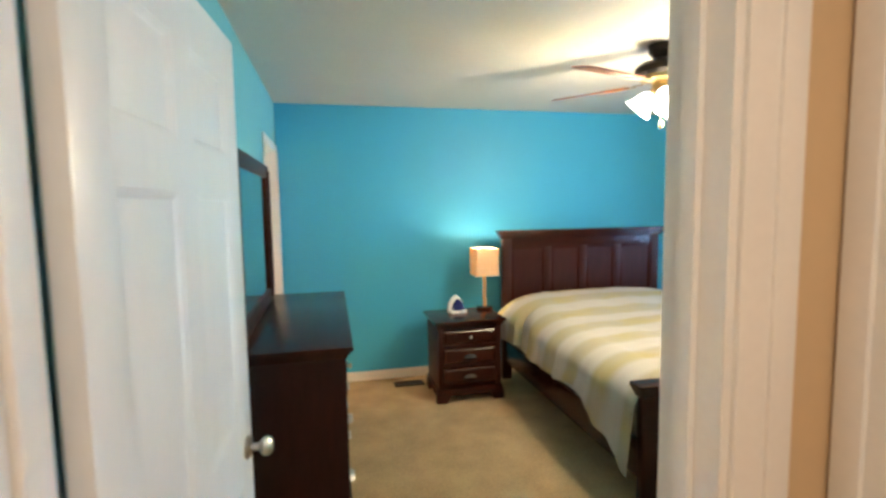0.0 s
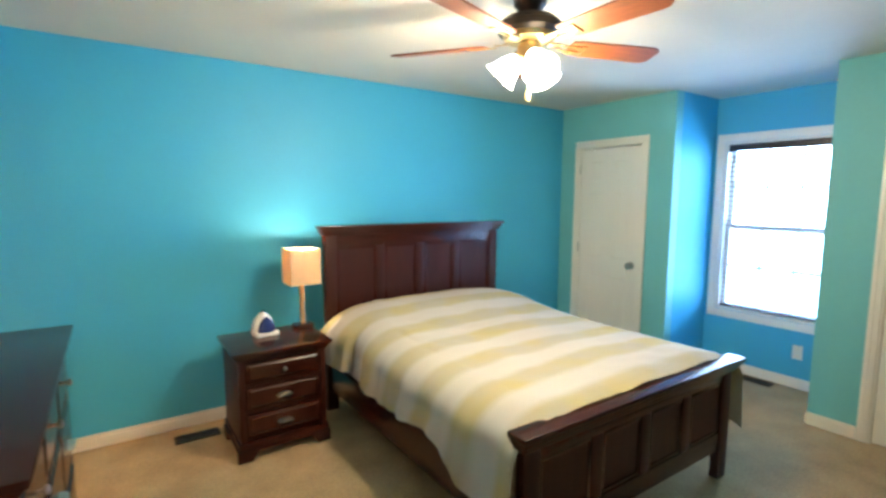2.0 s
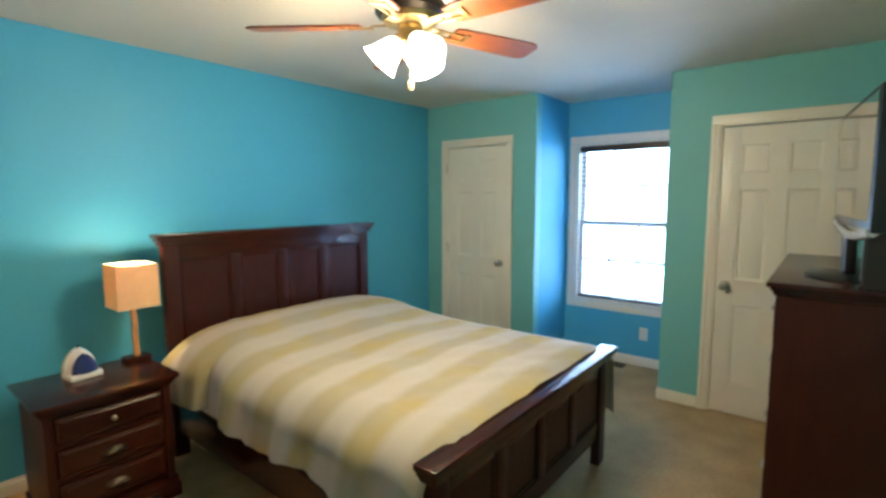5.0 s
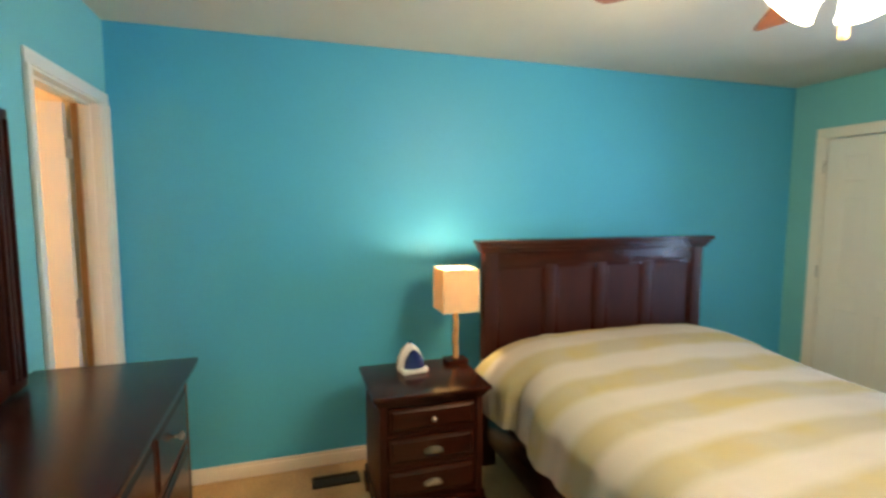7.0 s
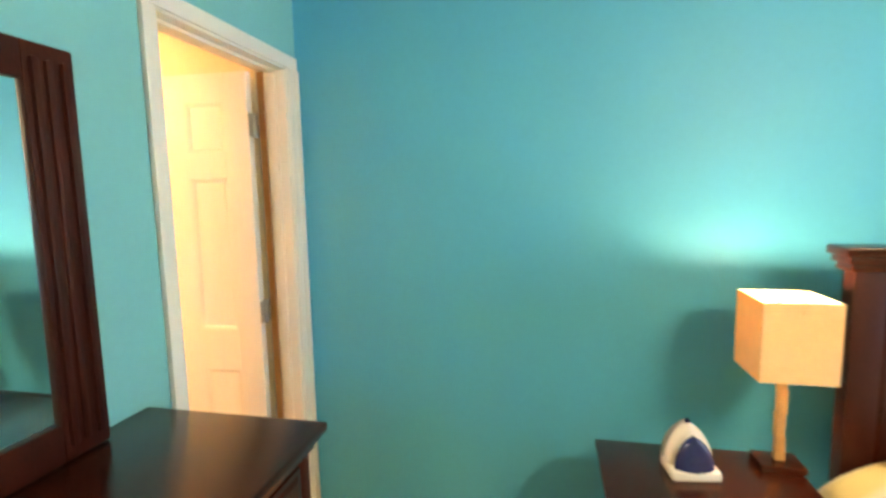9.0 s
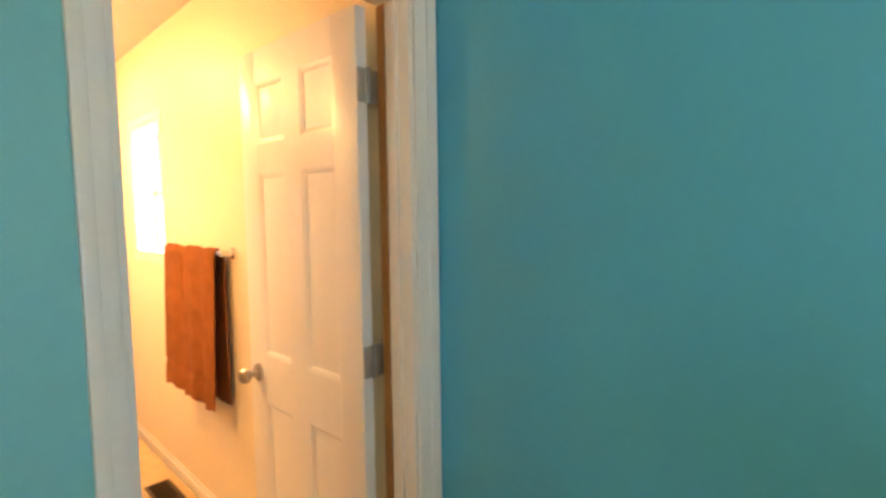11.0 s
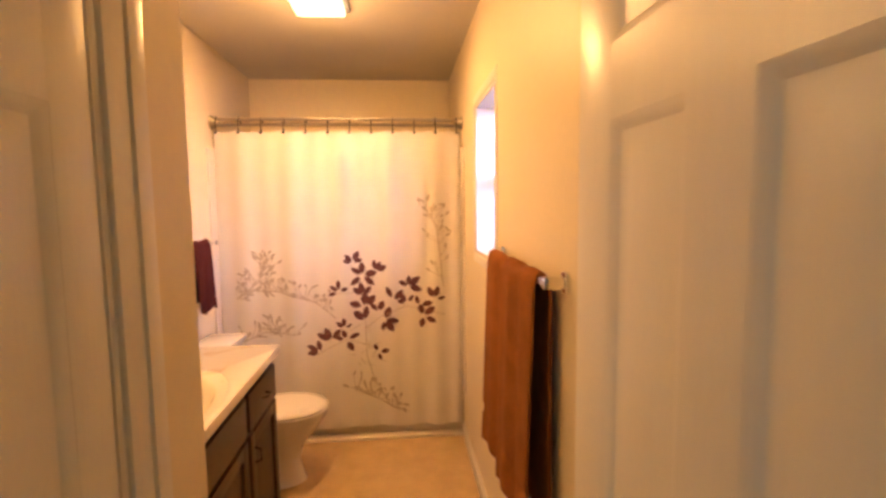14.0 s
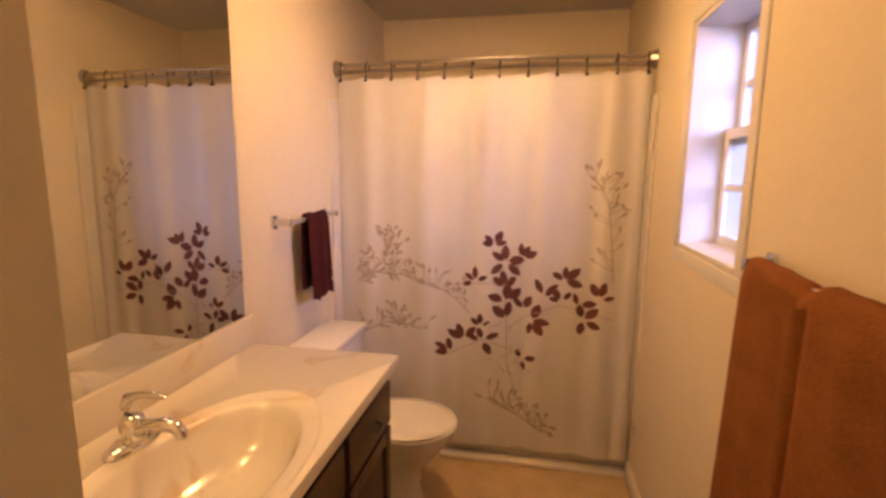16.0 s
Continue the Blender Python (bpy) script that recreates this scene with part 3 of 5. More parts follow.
def tree(x, y, h, r, seed):
    rng = random.Random(seed)
    th = thing("tree", "leafy green garden tree with uneven crown", "tree", Matrix.Translation((x, y, -0.6)), "garden trees")
    bm = tube([(0, 0, 0), (0.05, 0.03, h * 0.3), (0.02, -0.04, h * 0.6), (0, 0, h * 0.9)], [0.16, 0.12, 0.08, 0.03], 9)
    tips = []
    for i in range(9):
        a, z = rng.uniform(0, 6.28), h * rng.uniform(0.3, 0.75)
        e = Vector((math.cos(a) * r * rng.uniform(0.5, 0.95), math.sin(a) * r * rng.uniform(0.5, 0.95), z + h * rng.uniform(0.08, 0.25)))
        tube([(0, 0, z), e * 0.5 + Vector((0, 0, z * 0.5)), e], [0.05, 0.03, 0.01], 6, bm)
        tips.append(e)
    part("trunk", bm, M_BARK, th, "rough brown trunk and limbs")
    tips += [Vector((0, 0, h * 0.9)), Vector((0, 0, h * 0.75))]
    bm = bmesh.new()
    for i in range(2600):
        c = rng.choice(tips)
        p = c + Vector((rng.gauss(0, 1), rng.gauss(0, 1), rng.gauss(0, 0.8))) * r * 0.27
        q = Euler((rng.uniform(0, 6), rng.uniform(0, 6), rng.uniform(0, 6))).to_matrix()
        s = rng.uniform(0.05, 0.10)
        bm.faces.new([bm.verts.new(p + q @ Vector(v) * s) for v in ((-1, 0, 0), (0, -0.45, 0.1), (1, 0, 0), (0, 0.45, 0.1))])
    part("crown", bm, M_LEAF, th, "many small green leaves")


for i, (x, y, h, r) in enumerate(((-3.4, 3.9, 4.2, 1.5), (-5.6, 5.2, 5.5, 1.9), (-1.5, 6.5, 5.0, 1.8))):
    tree(x, y, h, r, i)
# glowing board added beyond the bedroom window: whites out the view, sends daylight in
M_BACKDROP = bpy.data.materials.new("glowing_backdrop")
M_BACKDROP.use_nodes = True
hn, hl = M_BACKDROP.node_tree.nodes, M_BACKDROP.node_tree.links
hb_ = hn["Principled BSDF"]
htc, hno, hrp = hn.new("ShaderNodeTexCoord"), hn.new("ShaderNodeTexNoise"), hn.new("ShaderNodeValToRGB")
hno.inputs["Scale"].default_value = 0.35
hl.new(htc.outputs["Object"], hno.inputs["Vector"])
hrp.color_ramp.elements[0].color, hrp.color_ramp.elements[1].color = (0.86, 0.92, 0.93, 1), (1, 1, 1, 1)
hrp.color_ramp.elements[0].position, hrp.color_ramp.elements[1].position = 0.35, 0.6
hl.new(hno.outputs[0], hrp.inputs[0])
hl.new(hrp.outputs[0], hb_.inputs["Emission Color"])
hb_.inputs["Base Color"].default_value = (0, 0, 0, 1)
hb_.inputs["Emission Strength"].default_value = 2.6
solid("backdrop", boxes((30, 30.1, -40, 40, -1, 26)), M_BACKDROP, "glowing backdrop standing in for bright sky and distance", "backdrop", "structure")
deck = thing("deck_railing", "pale wooden deck railing outside the window", "railing")
part("top_rail", boxes((7.6, 7.66, -4, 0.5, 0.72, 0.78), bevel=0.006), M_VINYLW, deck)
part("bottom_rail", boxes((7.6, 7.66, -4, 0.5, -0.30, -0.25), bevel=0.006), M_VINYLW, deck)
for k in range(4):
    part("post", boxes((7.59, 7.67, -3.9 + k * 1.4, -3.82 + k * 1.4, -0.6, 0.84), bevel=0.006), M_VINYLW, deck)


# ---- bedroom furniture ----
def moulded_top(th, x0, x1, y0, y1, z1, over=0.03):
    """A furniture top with two stepped mouldings below its edge."""
    part("top", boxes((x0, x1, y0, y1, z1 - 0.022, z1), bevel=0.006), M_WOOD, th, "glossy dark wooden top")
    for f, a, b in ((0.45, 0.038, 0.022), (0.8, 0.056, 0.038)):
        part("top_moulding", boxes((x0 + over * f, x1 - over * f, y0 + over * f, y1 - over * f, z1 - a, z1 - b), bevel=0.005), M_WOOD, th)


def cup_pull(x, y, z, w=0.05):
    """A bin pull on a front that faces -y."""
    bm = bmesh.new()
    n = 10
    rows = []
    for k in range(5):
        f = k / 4
        rows.append([bm.verts.new((x + w * math.cos(math.pi * i / n) * (0.55 + 0.45 * math.cos(f * 1.3)), y - 0.026 * math.sin(f * 1.57), z + 0.022 * math.sin(math.pi * i / n) * (1 - 0.3 * f) - 0.01)) for i in range(n + 1)])
    for a, b in zip(rows, rows[1:]):
        for i in range(n):
            bm.faces.new((a[i], a[i + 1], b[i + 1], b[i]))
    bm.faces.new(rows[-1])
    return bm


def drawer(parent, x0, x1, z0, z1, y, pull, m=M_WOOD):
    """A drawer front that faces -y: a bevelled frame round a sunk field, with its pull."""
    bm = boxes((x0, x1, y - 0.012, y + 0.006, z0, z1), bevel=0.004)
    raised(bm, x0 + 0.014, x1 - 0.014, z0 + 0.014, z1 - 0.014, y - 0.012, -0.006, 0.010)
    d = part("drawer", bm, m, parent)
    for px in (((x0 + x1) / 2,) if x1 - x0 < 0.6 else (x0 + (x1 - x0) * 0.25, x0 + (x1 - x0) * 0.75)):
        if pull == 'knob':
            part("knob", lathe([(0.005, 0), (0.005, 0.012), (0.013, 0.018), (0.013, 0.024), (0.006, 0.029), (0, 0.029)], 14, Matrix.Translation((px, y - 0.018, (z0 + z1) / 2)) @ Matrix.Rotation(radians(90), 4, 'X')), M_NICKEL, d, "small nickel knob")
        else:
            part("pull", cup_pull(px, y - 0.018, (z0 + z1) / 2), M_NICKEL, d, "nickel cup pull")
    return d


def case(name, label, category, x0, x1, y0, y1, h, rows, cols, m=None, top=None):
    """A chest that faces -y: body, plinth with bracket feet, moulded top, rows of drawers (heights from above)."""
    th = thing(name, label, category, m)
    f = y0
    moulded_top(th, x0 - 0.035, x1 + 0.035, y0 - 0.035, y1 + 0.02, h)
    for u0, u1 in ((x0, x0 + 0.035), (x1 - 0.035, x1)):
        part("side_panel", boxes((u0, u1, f, y1, 0.05, h - 0.056), bevel=0.003), M_WOODV, th)
    part("body", boxes((x0 + 0.035, x1 - 0.035, f + 0.02, y1, 0.09, h - 0.056), bevel=0.003), M_WOODV, th)
    zt = h - 0.062
    z = zt
    total = h - 0.062 - 0.125
    hs = [total * r / sum(rows) for r in rows]
    for hh in hs[:-1]:
        z -= hh
        part("drawer_rail", boxes((x0 + 0.035, x1 - 0.035, f + 0.004, f + 0.02, z - 0.008, z + 0.008), bevel=0.002), M_WOODV, th)
    part("top_rail", boxes((x0 + 0.035, x1 - 0.035, f + 0.002, f + 0.02, zt, h - 0.056)), M_WOODV, th)
    bm = boxes((x0 - 0.012, x1 + 0.012, f - 0.012, y1, 0.072, 0.108), (x0 - 0.02, x1 + 0.02, f - 0.02, y1, 0.055, 0.074), bevel=0.006)
    part("plinth", bm, M_WOOD, th)
    for sx0, sx1 in ((x0 - 0.02, x0 + 0.10), (x1 - 0.10, x1 + 0.02)):
        bm = boxes((sx0, sx1, f - 0.02, f + 0.012, 0.0, 0.056), bevel=0.004)
        for v in bm.verts:
            if v.co.z < 0.02:
                v.co.x += (0.035 if v.co.x < (sx0 + sx1) / 2 else 0) * (sx1 > (x0 + x1) / 2) - (0.035 if v.co.x > (sx0 + sx1) / 2 else 0) * (sx1 < (x0 + x1) / 2)
        part("foot", bm, M_WOOD, th)
        part("foot", boxes((sx0 if sx0 < x0 else sx1 - 0.032, sx0 + 0.032 if sx0 < x0 else sx1, y1 - 0.1, y1, 0, 0.056), bevel=0.004), M_WOOD, th)
    z = zt
    for k, hh in enumerate(hs):
        for c in range(cols):
            w = (x1 - x0 - 0.07) / cols
            u0 = x0 + 0.035 + c * w
            drawer(th, u0 + 0.006, u0 + w - 0.006, z - hh + 0.013, z - 0.012, f + 0.012, 'knob' if k == 0 else 'cup')
        z -= hh
    return th


case("nightstand", "dark cherry nightstand with three drawers beside the bed", "nightstand", 1.225, 1.745, -0.70, -0.275, 0.66, (1, 1.1, 1.1), 1)
# the dresser faces +x: built facing -y, turned by 90 degrees
case("dresser", "long dark cherry dresser under a framed mirror", "dresser", -2.295, -0.94, -0.475, -0.02, 0.98, (1, 1.3, 1.3), 3, Matrix.Rotation(radians(90), 4, 'Z'))
# the tall chest faces +y: turned by 180 degrees
case("chest_of_drawers", "tall dark wooden chest carrying a television", "chest", -4.36, -3.155, 3.135, 3.68, 1.20, (1, 1.2, 1.2, 1.2), 2, Matrix.Rotation(radians(180), 4, 'Z'))

mir = thing("dresser_mirror", "landscape mirror in dark cherry frame on the dresser", "mirror")
MY0, MY1, MZ0, MZ1, FW = -2.235, -1.068, 0.982, 1.828, 0.105
for nm, r in (("frame_side", (MY0, MY0 + FW, MZ0, MZ1)), ("frame_side", (MY1 - FW, MY1, MZ0, MZ1)), ("frame_rail", (MY0 + FW, MY1 - FW, MZ1 - 0.075, MZ1)), ("frame_rail", (MY0 + FW, MY1 - FW, MZ0, MZ0 + 0.082))):
    y0, y1, z0, z1 = r
    bm = boxes((0.03, 0.056, y0, y1, z0, z1), bevel=0.005)
    if nm == "frame_side":
        inn = y1 if y0 == MY0 else y0
        s = -1 if y0 == MY0 else 1
        for o, d in ((0.012, 0.066), (0.042, 0.062), (0.075, 0.064)):
            box(bm, 0.05, d, inn + s * o, inn + s * (o + 0.016), z0 + 0.03, z1 - 0.03, bevel=0.005)
    part(nm, bm, M_WOODV, mir, smooth=40)
part("glass", boxes((0.036, 0.044, MY0 + FW - 0.01, MY1 - FW + 0.01, MZ0 + 0.07, MZ1 - 0.065)), M_MIRROR, mir, "silvered mirror glass")
for y in (-1.91, -1.39):
    part("back_support", boxes((0.006, 0.03, y - 0.04, y + 0.04, 0.982, 1.7), bevel=0.003), M_WOODV, mir)

# ---- bed ----
BX0, BX1 = 1.90, 3.465
bed = thing("bed", "queen bed frame of dark cherry panelled wood", "bed")


def panelled(BX0, BX1, z0, z1, y0, y1, zp0, zp1, cols, name, foot):
    """A head- or footboard: posts, rails, muntins with sunk panels, and a moulded cap."""
    hb = part(name, boxes((BX0 + 0.08, BX1 - 0.08, y0 + 0.018, y1 - 0.018, zp0 - 0.02, zp1 + 0.02)), M_WOODV, bed)
    for x in (BX0, BX1 - 0.085):
        part("post", boxes((x, x + 0.085, y0, y1, 0, z1 - 0.075), bevel=0.006), M_WOODV, hb)
    part("rail", boxes((BX0 + 0.085, BX1 - 0.085, y0 + 0.006, y1 - 0.006, zp1, z1 - 0.075), bevel=0.003), M_WOOD, hb)
    part("rail", boxes((BX0 + 0.085, BX1 - 0.085, y0 + 0.006, y1 - 0.006, z0, zp0), bevel=0.003), M_WOOD, hb)
    w = (BX1 - BX0 - 0.17) / cols
    for c in range(cols):
        x0 = BX0 + 0.085 + c * w
        if c:
            part("muntin", boxes((x0 - 0.035, x0 + 0.035, y0 + 0.006, y1 - 0.006, zp0, zp1), bevel=0.003), M_WOODV, hb)
        bm = bmesh.new()
        a0, a1 = x0 + (0.035 if c else 0.0), x0 + w - (0.035 if c < cols - 1 else 0.0)
        for u0, u1, v0, v1 in ((a0, a1, zp0, zp0 + 0.02), (a0, a1, zp1 - 0.02, zp1), (a0, a0 + 0.02, zp0 + 0.02, zp1 - 0.02), (a1 - 0.02, a1, zp0 + 0.02, zp1 - 0.02)):
            box(bm, u0, u1, y0 + 0.010, y0 + 0.017, v0, v1, bevel=0.003)
        part("panel_moulding", bm, M_WOOD, hb)
    for d, za, zb in ((0.018, z1 - 0.075, z1 - 0.052), (0.032, z1 - 0.052, z1 - 0.028), (0.046, z1 - 0.028, z1)):
        part("cap", boxes((BX0 - d, BX1 + d, y0 - d, y1 + (0.004 if foot else 0.01), za, zb), bevel=0.008), M_WOOD, hb)
    return hb


panelled(BX0, BX1, 0.50, 1.345, -0.325, -0.265, 0.62, 1.19, 4, "headboard", False)
panelled(1.895, 3.46, 0.17, 0.69, -2.335, -2.285, 0.27, 0.56, 4, "footboard", True)
for x in (BX0 + 0.012, BX1 - 0.042):
    part("side_rail", boxes((x, x + 0.03, -2.285, -0.325, 0.17, 0.36), bevel=0.004), M_WOOD, bed)
for y in (-0.7, -1.3, -1.9):
    part("slat", boxes((BX0 + 0.042, BX1 - 0.042, y - 0.05, y + 0.05, 0.27, 0.30), bevel=0.003), M_WOODV, bed)
solid("mattress", boxes((BX0 + 0.05, BX1 - 0.05, -2.27, -0.34, 0.301, 0.64), bevel=0.04), M_MATTRESS, "white quilted mattress on the bed frame", "mattress")

CX = (BX0 + BX1) / 2


def drape(u, v):
    """The comforter: u from head to foot, v across the bed. Flat on top, rounded over the edges, hanging in soft folds."""
    y = -0.355 - u * 1.955
    head = math.exp(-(u / 0.20) ** 2)
    top = 0.708 + 0.085 * math.exp(-((u - 0.1) / 0.22) ** 2) - 0.03 * max(0, 0.03 - u) / 0.03
    flat = 0.60 - 0.12 * head
    s = (v - 0.5) * 2 * 1.27
    a, sg = abs(s), 1 if s > 0 else -1
    # a quarter of a rounded shoulder, then the hang
    R = 0.225 + 0.16 * head
    arc = R * 1.571 * 0.86
    hang = 1.27 - flat - arc
    wob = math.sin(y * 27 + sg) * 0.5 + math.sin(y * 14.3 + 2 * sg) * 0.6 + 0.3 * math.sin(y * 49)
    if a < flat:
        x, z = a, top
        z += 0.012 * math.cos(a * 2.2) + 0.010 * abs(noise.noise(Vector((s * 2.5 - y * 1.5, y * 6, 11)))) + 0.018 * noise.noise(Vector((s * 3, y * 3.4, 1))) + 0.007 * noise.noise(Vector((s * 7 + y * 3, y * 10, 4))) - 0.012 * max(0, 0.16 - abs(noise.noise(Vector((s * 2.2 + 3, y * 3.2, 7)))) * 1.6)
    elif a < flat + arc:
        t = (a - flat) / arc * 1.571
        x, z = flat + R * math.sin(t) * (0.255 / R if not head > 0.3 else (0.255 - 0 + 0.20 * head) / R), top + 0.005 - R * 0.72 * (1 - math.cos(t))
        x += 0.013 * wob * (t / 1.571) ** 2
    else:
        d = a - flat - arc
        x = flat + 0.255 + 0.20 * head * (1 if head > 0.3 else 0.0) + 0.10 * d * (0.4 + u * 0.6) + 0.013 * wob * (1 + 0.8 * d)
        z = top + 0.005 - R * 0.72 - d * (0.30 + 0.10 * math.sin(u * 5) + 0.75 * max(0, u - 0.72) / 0.28)
    x = min(x, 0.60 + 0.255 + 0.06)
    if u > 0.965:
        z -= (u - 0.965) * 0.5 * (a < flat + arc)
    x = x * 0.965 if sg < 0 else x + 0.095 * u * u * min(1, max(0, a - 0.6) / 0.3)
    return Vector((CX + sg * x, y, z))


comf = solid("comforter", sheet(drape, 120, 150, lambda u, v: (v * 2.4, -u * 1.955 + 0.02 * math.sin(v * 9))), M_STRIPE, "ivory and tan striped comforter spread over the bed", "comforter", smooth=80)

# ---- bedside lamp and iron ----
lampth = thing("table_lamp", "lit bedside lamp with rectangular linen shade", "lamp", Matrix.Translation((1.725, -0.335, 0.66)))
part("base", boxes((-0.062, 0.062, -0.05, 0.05, 0, 0.022), bevel=0.004), M_WOOD, lampth, "dark square wooden base")
bm = bmesh.new()
for k in range(4):
    tw = 0.0025 * (-1) ** k
    box(bm, -0.014 + tw * 0.5, 0.014 + tw * 0.5, -0.012 - tw * 0.3, 0.012 - tw * 0.3, 0.022 + k * 0.075, 0.022 + (k + 1) * 0.075 + 0.002, bevel=0.004)
part("stem", bm, M_PALE, lampth, "pale knotty wooden stem")
part("socket", lathe([(0.013, 0.322), (0.013, 0.36), (0.02, 0.365), (0.02, 0.40), (0, 0.40)], 14), M_BRASS, lampth)
sw, sd, s0, s1 = 0.102, 0.098, 0.30, 0.535
bm = bmesh.new()
ring = [[bm.verts.new((x * (sw - e), y * (sd - e), z)) for x, y in ((-1, -1), (1, -1), (1, 1), (-1, 1))] for z, e in ((s0, 0), (s1, 0), (s1, 0.003), (s0, 0.003))]
for k in range(4):
    for i in range(4):
        bm.faces.new((ring[k][i], ring[k][(i + 1) % 4], ring[(k + 1) % 4][(i + 1) % 4], ring[(k + 1) % 4][i]))
shade = part("shade", bm, M_SHADE, lampth, "glowing cream linen shade")
bm = boxes((-sw, sw, -0.002, 0.002, s1 - 0.03, s1 - 0.026), (-0.002, 0.002, -sd, sd, s1 - 0.03, s1 - 0.026))
part("shade_fitter", bm, M_BRASS, lampth)

iron = thing("clothes_iron", "white and blue steam iron standing on its heel", "iron", pose(1.45, -0.40, 0.66, 0, 0, 8))


def iron_form(w, d, h, y0, z0=0.0):
    """A pointed arch form standing up, facing -y."""
    bm = bmesh.new()
    rings = []
    for k in range(13):
        f = k / 12
        half = w * (1 - f ** 2.3) ** 0.75 + 0.002
        dep = d * (1 - 0.55 * f)
        rings.append([bm.verts.new((half * math.cos(t), y0 - dep / 2 + dep * 0.5 * math.sin(t), z0 + f * h)) for t in [2 * math.pi * i / 20 for i in range(20)]])
    for a, b in zip(rings, rings[1:]):
        for i in range(20):
            bm.faces.new((a[i], a[(i + 1) % 20], b[(i + 1) % 20], b[i]))
    bm.faces.new(rings[0][::-1])
    bm.faces.new(rings[-1])
    return bm


part("heel", boxes((-0.072, 0.072, -0.075, 0.03, 0.0, 0.03), bevel=0.012), M_IRONW, iron, "white plastic heel")
part("shell", iron_form(0.070, 0.08, 0.128, 0.03, 0.02), M_IRONW, iron, "white plastic shell")
part("tank", iron_form(0.056, 0.045, 0.098, -0.028, 0.026), M_IRONB, iron, "dark blue water tank")
part("soleplate", iron_form(0.07, 0.012, 0.140, 0.042, 0.004), M_STEEL, iron, "steel soleplate")
part("nozzle", lathe([(0.009, 0.138), (0.007, 0.156), (0, 0.160)], 12, Matrix.Translation((0, 0.01, 0))), M_IRONB, iron)

# ---- ceiling fan ----
fan = thing("ceiling_fan", "five-blade ceiling fan with three lit glass shades", "ceiling fan", Matrix.Translation((*FAN, 0)))
part("canopy", lathe([(0, 2.44), (0.075, 2.44), (0.072, 2.40), (0.045, 2.368), (0, 2.368)], 32), M_BRONZE, fan, "dark bronze canopy")
part("motor", lathe([(0.03, 2.37), (0.05, 2.355), (0.115, 2.34), (0.142, 2.315), (0.142, 2.285), (0.125, 2.268), (0, 2.268)], 40), M_BRONZE, fan, "dark bronze motor housing")
part("brass_ring", lathe([(0.118, 2.268), (0.110, 2.248), (0.07, 2.236), (0, 2.236)], 40), M_BRASS, fan, "antique brass ring")
part("light_hub", lathe([(0.045, 2.236), (0.052, 2.22), (0.05, 2.17), (0.036, 2.155), (0.030, 2.11), (0.014, 2.09), (0, 2.09)], 28), M_BRASS, fan, "antique brass light hub")
part("pull_chain", lathe([(0.0025, 2.09), (0.0025, 2.03), (0.010, 2.025), (0.011, 1.995), (0.007, 1.985), (0, 1.985)], 10), M_BRASS, fan, "brass pull chain with fob")
bl = bmesh.new()
pr = [(0.20, 0.050), (0.24, 0.058), (0.45, 0.066), (0.60, 0.070), (0.635, 0.066), (0.66, 0.045)]
top = [bl.verts.new((x, w, 0.004)) for x, w in pr] + [bl.verts.new((x, -w, 0.004)) for x, w in reversed(pr)]
f_ = bl.faces.new(top)
ext = bmesh.ops.extrude_face_region(bl, geom=[f_])
for v in ext["geom"]:
    if isinstance(v, bmesh.types.BMVert):
        v.co.z -= 0.008
blade_mesh = mesh_of("blade", bl, M_BLADE)
ar = boxes((0.10, 0.16, -0.016, 0.016, -0.002, 0.006), (0.15, 0.27, 0.014, 0.026, -0.010, -0.004), (0.15, 0.27, -0.026, -0.014, -0.010, -0.004), (0.255, 0.28, -0.034, 0.034, -0.010, -0.004), bevel=0.002)
arm_mesh = mesh_of("blade_arm", ar, M_BRASS)
for k in range(5):
    m = pose(0, 0, 2.238, 0, 0, -18 + 72 * k) @ pose(0, 0, 0, -12, 0, 0)
    blade = tagged(new("blade", blade_mesh), "reddish wooden blade")
    arm = tagged(new("blade_arm", arm_mesh), "brass blade arm")
    for o in (blade, arm):
        o.parent = fan
        o.matrix_basis = m
prof = [(0.020, 0.0), (0.034, -0.012), (0.046, -0.040), (0.054, -0.070), (0.066, -0.095), (0.073, -0.105), (0.071, -0.106), (0.063, -0.095), (0.050, -0.070), (0.040, -0.040), (0.026, -0.012), (0.014, -0.004)]
for a in SHADES:
    m = pose(0, 0, 2.178, 0, 0, a) @ pose(0.050, 0, 0, 0, -44, 0) @ Matrix.Scale(1.08, 4)
    d = pose(0, 0, 0, 0, 0, a)
    part("lamp_arm", tube([d @ Vector(p) for p in ((0.03, 0, 2.195), (0.052, 0, 2.20), (0.062, 0, 2.175))], 0.012, 10), M_BRASS, fan)
    part("glass_shade", lathe(prof, 28, m), M_GLASSLIT, fan, "glowing frosted glass bell shade", smooth=80)


